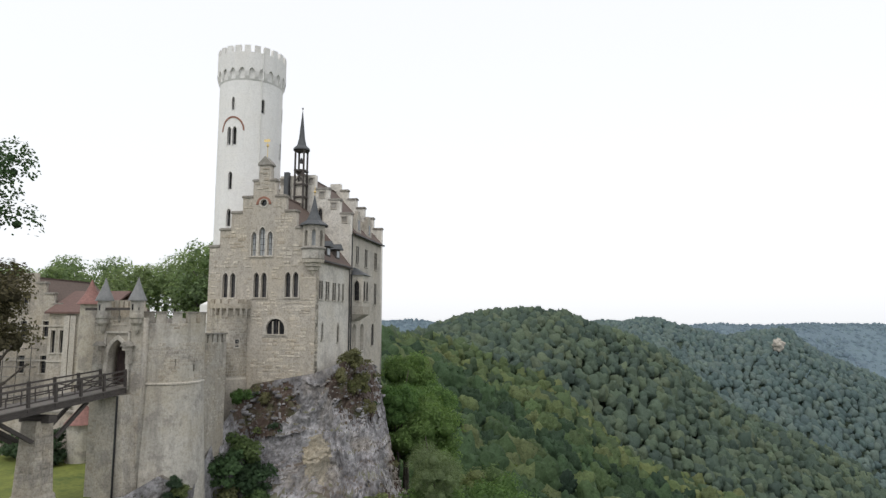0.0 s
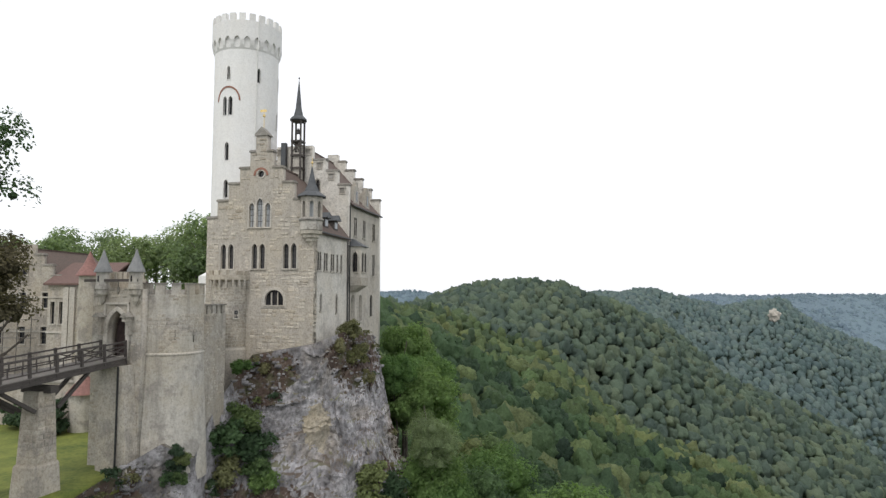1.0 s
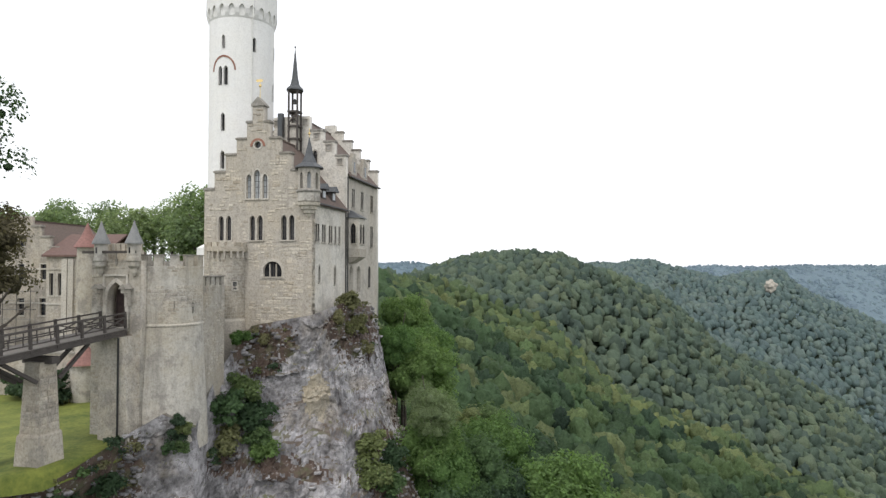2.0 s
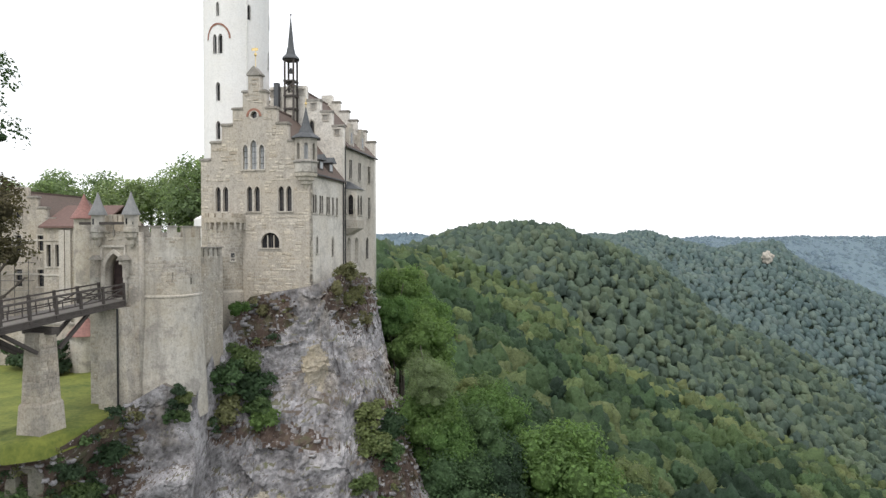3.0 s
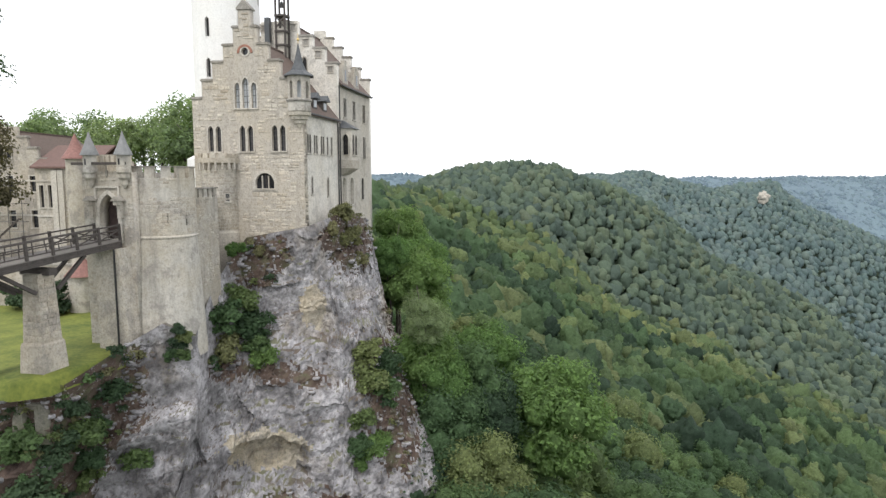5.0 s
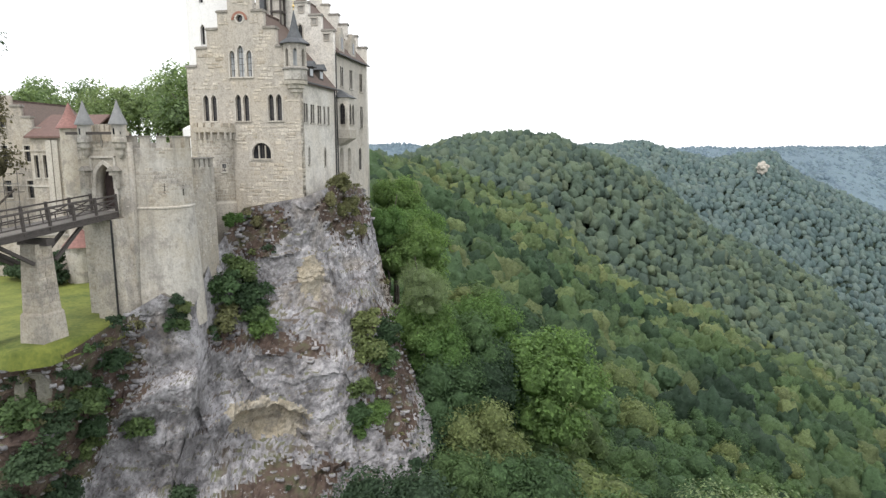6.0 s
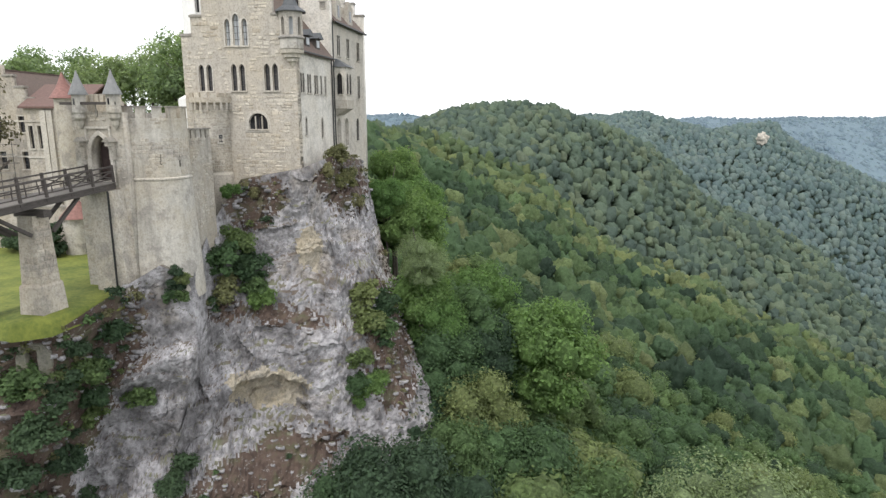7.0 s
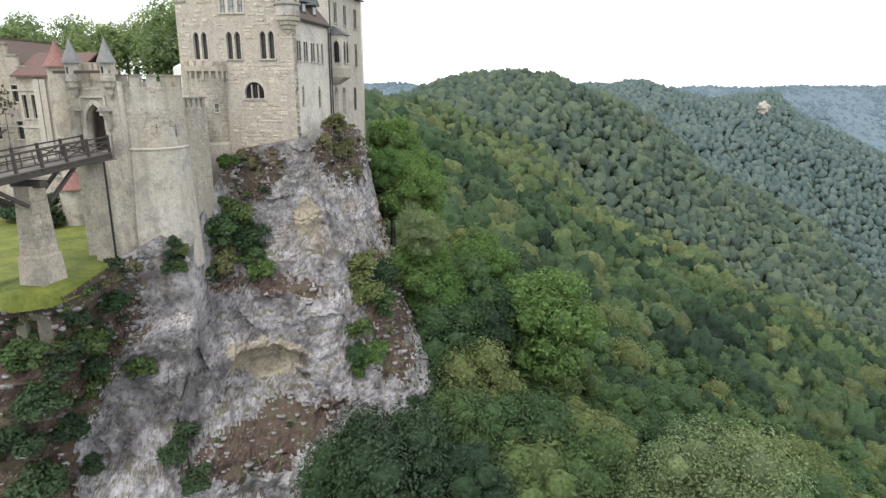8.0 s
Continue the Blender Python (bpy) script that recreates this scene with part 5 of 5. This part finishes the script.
def trunk_mesh(h, seed):
    rng = random.Random(seed)
    s = Solid().turned([(0.42, -h), (0.32, -h * 0.8), (0.24, -h * 0.3), (0.14, 0.5)], 10)
    for k in range(6):
        a = rng.random() * math.tau
        z = -h * 0.45 + k * h * 0.09
        e = Vector((math.cos(a) * 2.6, math.sin(a) * 2.6, z + 2.2))
        b = Vector((0, 0, z))
        s.beam(b, b.lerp(e, 0.5) + Vector((0, 0, -0.25)), 0.2, 0.2).beam(b.lerp(e, 0.5) + Vector((0, 0, -0.25)), e, 0.11, 0.11)
    return s.mesh("trunk")


KINDS = [crown_mesh(11 + k, 2600, 0.27, LEAF, r=4.3 + 0.4 * (k % 3), h=5.0 + 0.7 * (k % 2), lumps_n=20, core=2, dense=0.8) for k in range(5)]
TRUNKS = [trunk_mesh(15, k) for k in range(2)]
for t_ in TRUNKS:
    t_.materials.append(BARK)


def tree(x, y, z, k, scale, turn, crown=None, label="broad-leaved green tree on the slope", group="trees on the slope", base=None):
    """A tree whose crown's middle is at z and whose trunk stands on the ground."""
    base = land(x, y) - 0.3 if base is None else base
    m = pose(x, y, base, 0, 0, turn)
    t = thing("tree", m, label, "tree", group)
    c = new("crown", crown or KINDS[k % len(KINDS)])
    c.parent, c.location, c.scale = t, (0, 0, z - base), (scale, scale, scale)
    b_ = new("trunk", TRUNKS[k % 2])
    b_.parent, b_.location, b_.scale = t, (0, 0, z - base), (scale, scale, max(0.2, (z - base) / 15))
    return t


rnd = random.Random(5)


def scatter(u0, u1, d0, d1, gap, tries):
    out = []
    cells = {}
    for _ in range(tries):
        d = math.sqrt(d0 * d0 + (d1 * d1 - d0 * d0) * rnd.random())
        u = u0 + (u1 - u0) * rnd.random()
        x = u * d
        key = (int(x // gap), int(d // gap))
        if any((ox - x) ** 2 + (oy - d) ** 2 < gap * gap for i in (-1, 0, 1) for j in (-1, 0, 1) for ox, oy in cells.get((key[0] + i, key[1] + j), ())):
            continue
        cells.setdefault(key, []).append((x, d))
        out.append((x, d))
    return out


def clear(x, y):
    """True where the rock and the castle are not."""
    u = x / y
    return not (y < 92 and u < -0.085 + max(0, 70 - y) * 0.0052)


near = [q for q in scatter(-0.16, 0.86, 41, 150, 6.2, 9500) if clear(*q)]
for i, (x, y) in enumerate(near):
    s = rnd.choice((0.75, 0.9, 1.0, 1.15, 1.4)) * rnd.uniform(0.9, 1.1)
    tree(x, y, canopy(x / y, max(y, 45)) - max(0, 45 - y) * 0.9 - 5.2 * s + rnd.uniform(-4.5, 1.5), rnd.randrange(5), s, rnd.random() * 360)


def woods(name, places, size, variants, mat, label, drop, uneven=(-2.2, 0.7)):
    """Many crowns joined into one wood."""
    verts, tris, quads, n, tones = [], [], [], 0, []
    for x, y in places:
        v, t, q = variants[rnd.randrange(len(variants))]
        s = size * rnd.choice((0.7, 0.85, 0.95, 1.1, 1.3)) * rnd.uniform(0.9, 1.1)
        a = rnd.random() * math.tau
        ca, sa = math.cos(a), math.sin(a)
        w = v * np.array([s, s, s * (0.95 + 0.35 * rnd.random())])
        w = np.stack([w[:, 0] * ca - w[:, 1] * sa + x, w[:, 0] * sa + w[:, 1] * ca + y, w[:, 2] + canopy(x / y, y) - drop * s + rnd.uniform(*uneven)], 1)
        tones.append(np.full(len(v), rnd.random()))
        verts.append(w)
        tris.append(t + n)
        quads.append(q + n)
        n += len(v)
    me = np_mesh(name, np.concatenate(verts), np.concatenate(tris), np.concatenate(quads), mat)
    me.attributes.new("tone", "FLOAT", "POINT").data.foreach_set("value", np.concatenate(tones).astype(np.float32))
    return tagged(new(name, me), label, "woods", kind="stuff")


def dome(seed, sub, lumps_n, flakes, size):
    """A crown seen from above: the outer skin of overlapping round clumps, roughened, with loose sprays of leaves."""
    rng = np.random.default_rng(seed)
    lumps = [(0, 0, 0.05, 0.72)]
    for k in range(lumps_n):
        a, e = rng.random() * math.tau, rng.random() ** 0.8
        o = 0.62 * math.sqrt(1 - e * e * 0.8) * (0.8 + 0.35 * rng.random())
        lumps.append((o * math.cos(a), o * math.sin(a), -0.15 + 0.95 * e, 0.25 + 0.2 * rng.random()))
    n, f = ball(sub)
    r = np.full(len(n), 0.45)
    for x, y, z, q in lumps:
        c = np.array([x, y, z])
        along_ = n @ c
        h = along_ ** 2 - c @ c + q * q
        r = np.maximum(r, np.where(h > 0, along_ + np.sqrt(np.maximum(h, 0)), 0))
    off = Vector(rng.random(3) * 40)
    r = r * np.array([1 + 0.22 * noise.noise(Vector(q) * 4 + off) + 0.2 * noise.noise(Vector(q) * 9 + off) for q in n]) * rng.uniform(0.93, 1.07, len(n))
    v = n * r[:, None]
    f = f[v[f].mean(1)[:, 2] > -0.35]
    if not flakes:
        return v, f, np.zeros((0, 4), int)
    lv, lq = leaf_cloud(rng, flakes, lumps, size)
    return np.concatenate([v, lv]), f, lq + len(v)


MIDS = [dome(40 + k, 4, 13, 420, 0.08) for k in range(8)]
FARS = [dome(60 + k, 3, 8, 36, 0.12) for k in range(10)]
DOTS = [dome(80 + k, 2, 5, 0, 0.14) for k in range(8)]


def shown(places, rest):
    """All the places in view and a share of those behind the crests."""
    return [q for q in places if in_view(*q) or rnd.random() < rest]


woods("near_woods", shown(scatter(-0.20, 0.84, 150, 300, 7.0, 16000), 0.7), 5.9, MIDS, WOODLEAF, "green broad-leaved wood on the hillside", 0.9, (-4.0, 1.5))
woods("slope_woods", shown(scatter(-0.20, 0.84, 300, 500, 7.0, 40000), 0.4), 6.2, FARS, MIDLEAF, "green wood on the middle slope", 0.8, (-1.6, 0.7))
woods("far_woods", shown(scatter(-0.20, 0.84, 500, 820, 7.2, 60000), 0.3), 6.7, FARS, FARHAZELEAF, "far hillside wood with a blue haze tint", 0.8, (-1.3, 0.6))
woods("ridge_woods", shown(scatter(-0.20, 0.84, 820, 1500, 9.5, 80000), 0.15), 9.0, DOTS, RIDGEHAZELEAF, "haze-tinted wood along the distant ridge", 0.95, (-1.5, 0.6))
woods("distant_woods", shown(scatter(-0.25, 0.9, 1500, 4300, 30, 50000), 0.1), 17.0, DOTS, DISTANTHAZE, "distant plateau woods tinted blue for haze", 0.75)

# trees behind the courtyard
AIRY = [crown_mesh(81 + k, 3400, 0.24, COURTLEAF, r=4.2, h=5.2, lumps_n=22, dense=0.28) for k in range(3)]
SPOTS = ((-34.5, 92, 11.3, 1.05, 0), (-31.5, 97, 10.5, 1.3, 1), (-37.5, 100, 11, 1.25, 2), (-34, 102, 13, 1.2, 1), (-43.5, 104, 10, 1.0, 2), (-48, 98, 9.5, 0.95, 1), (-53, 104, 9.5, 1.05, 2),
         (-58, 98, 9, 1.0, 1), (-63, 104, 10, 1.1, 2), (-69, 99, 9.5, 1.15, 1), (-75, 104, 10, 1.2, 2), (-50, 112, 10.5, 1.0, 1), (-41, 110, 8.5, 1.0, 0), (-66, 112, 9.5, 1.2, 1), (-29, 108, 5, 1.2, 2), (-80, 98, 11, 1.3, 1))
for i, (x, y, top, s, k) in enumerate(SPOTS):
    tree(x, y, top - 5.4 * s, i, s, i * 77, crown=AIRY[k], label="tall airy green tree behind the courtyard", group="courtyard trees")

for i in range(9):
    tree(-27.5 - i * 4.6, 86 + (i % 3) * 2.5, -1.5 - (i % 2), i, 1.0, i * 50, crown=AIRY[1 if i % 2 else 0], label="green tree behind the courtyard wall", group="courtyard trees")

# the tree that hangs in over the lawn's edge
SPARSE = crown_mesh(95, 2600, 0.15, LEAF, r=2.7, h=3.6, lumps_n=16, dense=0.18)
RUSTY = crown_mesh(96, 5200, 0.14, RUSTLEAF, r=2.9, h=2.9, lumps_n=20, dense=0.4)
tree(-29.0, 40, 7.9, 0, 1.0, 20, crown=SPARSE, label="tall thin-leaved tree at the lawn's edge", group="lawn trees", base=-12.9)
tree(-29.1, 41.0, 0.2, 1, 1.0, 60, crown=RUSTY, label="rust-tinged broad-leaved tree at the lawn's edge", group="lawn trees", base=-12.9)

# single trees below the rock
BIG = [crown_mesh(101 + k, 8000, 0.19, mat, r=4.4, h=5.4, lumps_n=26, core=1, dense=0.7) for k, mat in enumerate((LEAF, FRESHLEAF, FRESHLEAF, DARKLEAF))]
BIG[1] = crown_mesh(102, 24000, 0.095, PALELEAF, r=4.4, h=5.0, lumps_n=30, core=1, dense=0.45)
for x, y, z, k, s, lab in ((22.0, 42, -34.0, 1, 1.4, "pale silvery-green tree on the slope below"), (-3.0, 44.5, -30.3, 3, 1.0, "dark green tree at the foot of the cliff"), (-6.2, 44.5, -32, 0, 0.85, "green tree at the foot of the cliff"),
                           (13.6, 70, -28.5, 2, 1.35, "large rounded green tree on the slope"), (6.4, 74, -22.5, 2, 0.9, "bright fresh-green tree on the slope"), (-0.8, 62, -14.6, 1, 0.52, "pale yellowish tree beside the rock"),
                           (-0.9, 64, -19.5, 2, 0.75, "fresh-green tree beside the rock"), (5.2, 66, -27, 0, 0.95, "green tree on the slope"), (-4.5, 78, -13, 2, 0.9, "green tree behind the rock's edge"),
                           (-2.0, 74, -13.5, 2, 0.9, "green tree behind the rock's edge"), (-4.6, 86, -8.5, 2, 0.8, "bright green tree behind the castle's corner"), (-1.6, 82, -12.0, 2, 0.8, "bright green tree behind the rock's edge"), (-4.9, 72.5, -9.5, 2, 0.5, "young green tree at the castle wall's foot"), (2.6, 53, -31.5, 0, 0.75, "green tree below the rock"), (0.4, 63, -21.5, 2, 0.7, "fresh-green tree beside the rock"), (1.5, 60, -25.5, 0, 0.8, "green tree beside the rock"), (3.6, 66, -22.5, 0, 0.8, "green tree beside the rock"), (4.2, 58, -29.5, 0, 0.85, "green tree below the rock"), (9.0, 56, -36, 0, 1.1, "green tree on the slope"), (14, 52, -38, 0, 1.1, "green tree on the slope")):
    tree(x, y, z, 1, s, x * 40, crown=BIG[k], label=lab, group="")

# bushes on the cliff
BUSH = [crown_mesh(120 + k, 1600, 0.11, mat, r=1.0, h=0.9, lumps_n=11, core=1, dense=0.55) for k, mat in enumerate((LEAF, FRESHLEAF, DARKLEAF, DRYGRASS))]
WORDS = ("green bush growing on the cliff", "bright green bush growing on the cliff", "dark green shrub clinging to the cliff", "dry straw-coloured scrub on the cliff")
for i, (u, v, r, k) in enumerate((
        (-0.332, -0.228, 1.7, 0), (-0.290, -0.240, 1.8, 0), (-0.308, -0.198, 1.6, 0), (-0.325, -0.275, 1.5, 3), (-0.284, -0.275, 1.3, 0), (-0.266, -0.290, 1.2, 1), (-0.404, -0.236, 0.55, 2), (-0.397, -0.254, 0.7, 0), (-0.411, -0.268, 0.8, 2), (-0.402, -0.286, 0.7, 0), (-0.418, -0.285, 0.6, 0), (-0.313, -0.111, 0.85, 1),
        (-0.145, -0.060, 1.2, 3), (-0.129, -0.098, 1.3, 3), (-0.159, -0.081, 0.9, 3), (-0.117, -0.129, 0.9, 3), (-0.104, -0.286, 1.4, 0), (-0.076, -0.300, 1.5, 0), (-0.104, -0.330, 1.7, 0), (-0.080, -0.345, 1.4, 0), (-0.116, -0.395, 1.2, 0), (-0.096, -0.445, 1.2, 1), (-0.118, -0.440, 1.1, 0))):
    q = on_cliff(u, v)
    b_ = tagged(new("bush", BUSH[k]), WORDS[k], "bush", "bushes on the cliff")
    b_.matrix_basis = pose(q.x, q.y - 0.1 * r, q.z + 0.1 * r, 0, 0, i * 67) @ Matrix.Diagonal((r, r, r * 0.9, 1))
for i, (u, v, r, k) in enumerate((
        (-0.089, -0.429, 1.0, 1), (-0.119, -0.465, 0.8, 1), (-0.571, -0.414, 1.5, 0), (-0.525, -0.345, 1.3, 0), (-0.605, -0.440, 1.4, 2), (-0.565, -0.490, 1.2, 0), (-0.545, -0.405, 1.0, 0), (-0.595, -0.640, 1.1, 2), (-0.588, -0.374, 1.1, 2), (-0.483, -0.461, 1.1, 0), (-0.649, -0.506, 1.8, 2), (-0.666, -0.433, 1.5, 0),
        (-0.621, -0.570, 1.4, 2), (-0.712, -0.601, 1.7, 2), (-0.425, -0.583, 1.3, 2), (-0.409, -0.672, 1.3, 2), (-0.443, -0.616, 1.1, 2), (-0.684, -0.668, 1.8, 2), (-0.558, -0.455, 1.1, 0), (-0.270, -0.116, 0.7, 3))):
    q = on_cliff(u, v)
    b_ = tagged(new("bush", BUSH[k]), WORDS[k], "bush", "bushes on the cliff")
    b_.matrix_basis = pose(q.x, q.y - 0.1 * r, q.z + 0.1 * r, 0, 0, i * 67) @ Matrix.Diagonal((r, r, r * 0.9, 1))

# shrubs along the wall behind the lawn
for i, (x, y, r) in enumerate(((-35.6, 59.5, 1.7), (-37.6, 60.5, 1.5), (-40.5, 61.5, 1.3), (-46.0, 61.5, 1.6), (-31.2, 60.0, 1.2))):
    b_ = tagged(new("bush", BUSH[2]), "dark green shrub beside the lawn wall", "bush", "shrubs by the lawn")
    b_.matrix_basis = pose(x, y, -12.6 + 0.7 * r, 0, 0, i * 50) @ Matrix.Diagonal((r, r, r, 1))

# small tufts and seedlings on the earthy ledges
TUFT = [crown_mesh(140 + k, 130, 0.22, mat, r=1.0, h=0.7, lumps_n=6, core=1, dense=0.3) for k, mat in enumerate((LEAF, DRYGRASS, DARKLEAF))]
rt = random.Random(77)
for i in range(170):
    q = rt.choice(EARTHY)
    k = rt.choice((0, 1, 1, 2))
    r = rt.uniform(0.25, 0.7)
    tf = tagged(new("tuft", TUFT[k]), ("small green seedling on a ledge", "dry grass tuft on a ledge", "dark green seedling on a ledge")[k], "grass tuft", "tufts on the ledges")
    tf.matrix_basis = pose(q.x, q.y, q.z, 0, 0, i * 37) @ Matrix.Diagonal((r, r, r, 1))

# loose stones on the soil
rl = random.Random(31)
stones_v, stones_f = ball(1)
sv, sf, n_ = [], [], 0
for q in rl.sample(EARTHY, 2600):
    if q.x / q.y < -0.5 and rl.random() < 0.7:
        continue
    k = rl.choice((0.06, 0.09, 0.12, 0.2, 0.3)) * rl.uniform(0.7, 1.2)
    w = stones_v * np.array([k * rl.uniform(0.8, 1.6), k, k * rl.uniform(0.5, 0.9)]) * np.array([[rl.uniform(0.75, 1.2)] for _ in stones_v])
    sv.append(w + np.array(q[:]))
    sf.append(stones_f + n_)
    n_ += len(w)
tagged(new("loose_stones", np_mesh("loose_stones", np.concatenate(sv), np.concatenate(sf), np.zeros((0, 4), int), ROCK)), "loose pale stones lying on the brown earth ledges", "stones", kind="stuff")

# the white crag on the far spur
crag_v, crag_f = lumpy(np.random.default_rng(9), 4, 0.5)
crag = np_mesh("crag", crag_v * np.array([10, 8, 12]) + np.array([0, 0, 8]), crag_f, np.zeros((0, 4), int), DRESSED)
tagged(part("rock_crag", crag, DRESSED, None, "", pose(0.521 * 1240, 1240, -47)), "pale limestone crag on the far wooded spur", "rock", kind="structure")

# scaffold on the courtyard house
scaf = thing("scaffold", pose(-49.5, 70.4, 0, 0, 0, -4), "builder's scaffold with boards along the courtyard house", "scaffold")
for x in (0, 1.6, 3.2, 4.8):
    part("pole", Solid().turned([(0.03, -12.9), (0.03, -2.2)], 8, x, 0), IRON, scaf)
for z in (-10.8, -8.8, -6.8, -4.8, -2.8):
    part("board", Solid().box(-0.2, 5.0, 0.05, 0.7, z, z + 0.06), PLANK, scaf)
    part("guard_rail", Solid().beam((-0.2, 0, z + 1.0), (5.0, 0, z + 1.0), 0.05, 0.05), GREYSLATE, scaf)

# walled cellar doorway in the bank below the lawn
niche = thing("cellar_doorway", pose(-28.6, 40.3, 0, 0, 0, 4), "small rubble wall with a dark cellar doorway in the bank", "doorway")
DOORHOLE = oblong(2.2, -16.9, 0.75, 1.9)
part("wall", plate([(1.1, -17.4), (3.5, -17.4), (3.4, -15.3), (3.0, -14.7), (2.3, -14.6), (1.5, -14.8), (1.2, -15.6)], [DOORHOLE], 1.6), MOSSY, niche)
# dark panel added for the shade inside the opening; no door leaf is known
part("door", Solid().prism(DOORHOLE, 0.9, 1.0), DOORWOOD, niche, "dark panel filling the open doorway")
part("lintel", Solid().box(1.6, 2.8, -0.06, 0.3, -14.99, -14.75), MOSSY, niche)
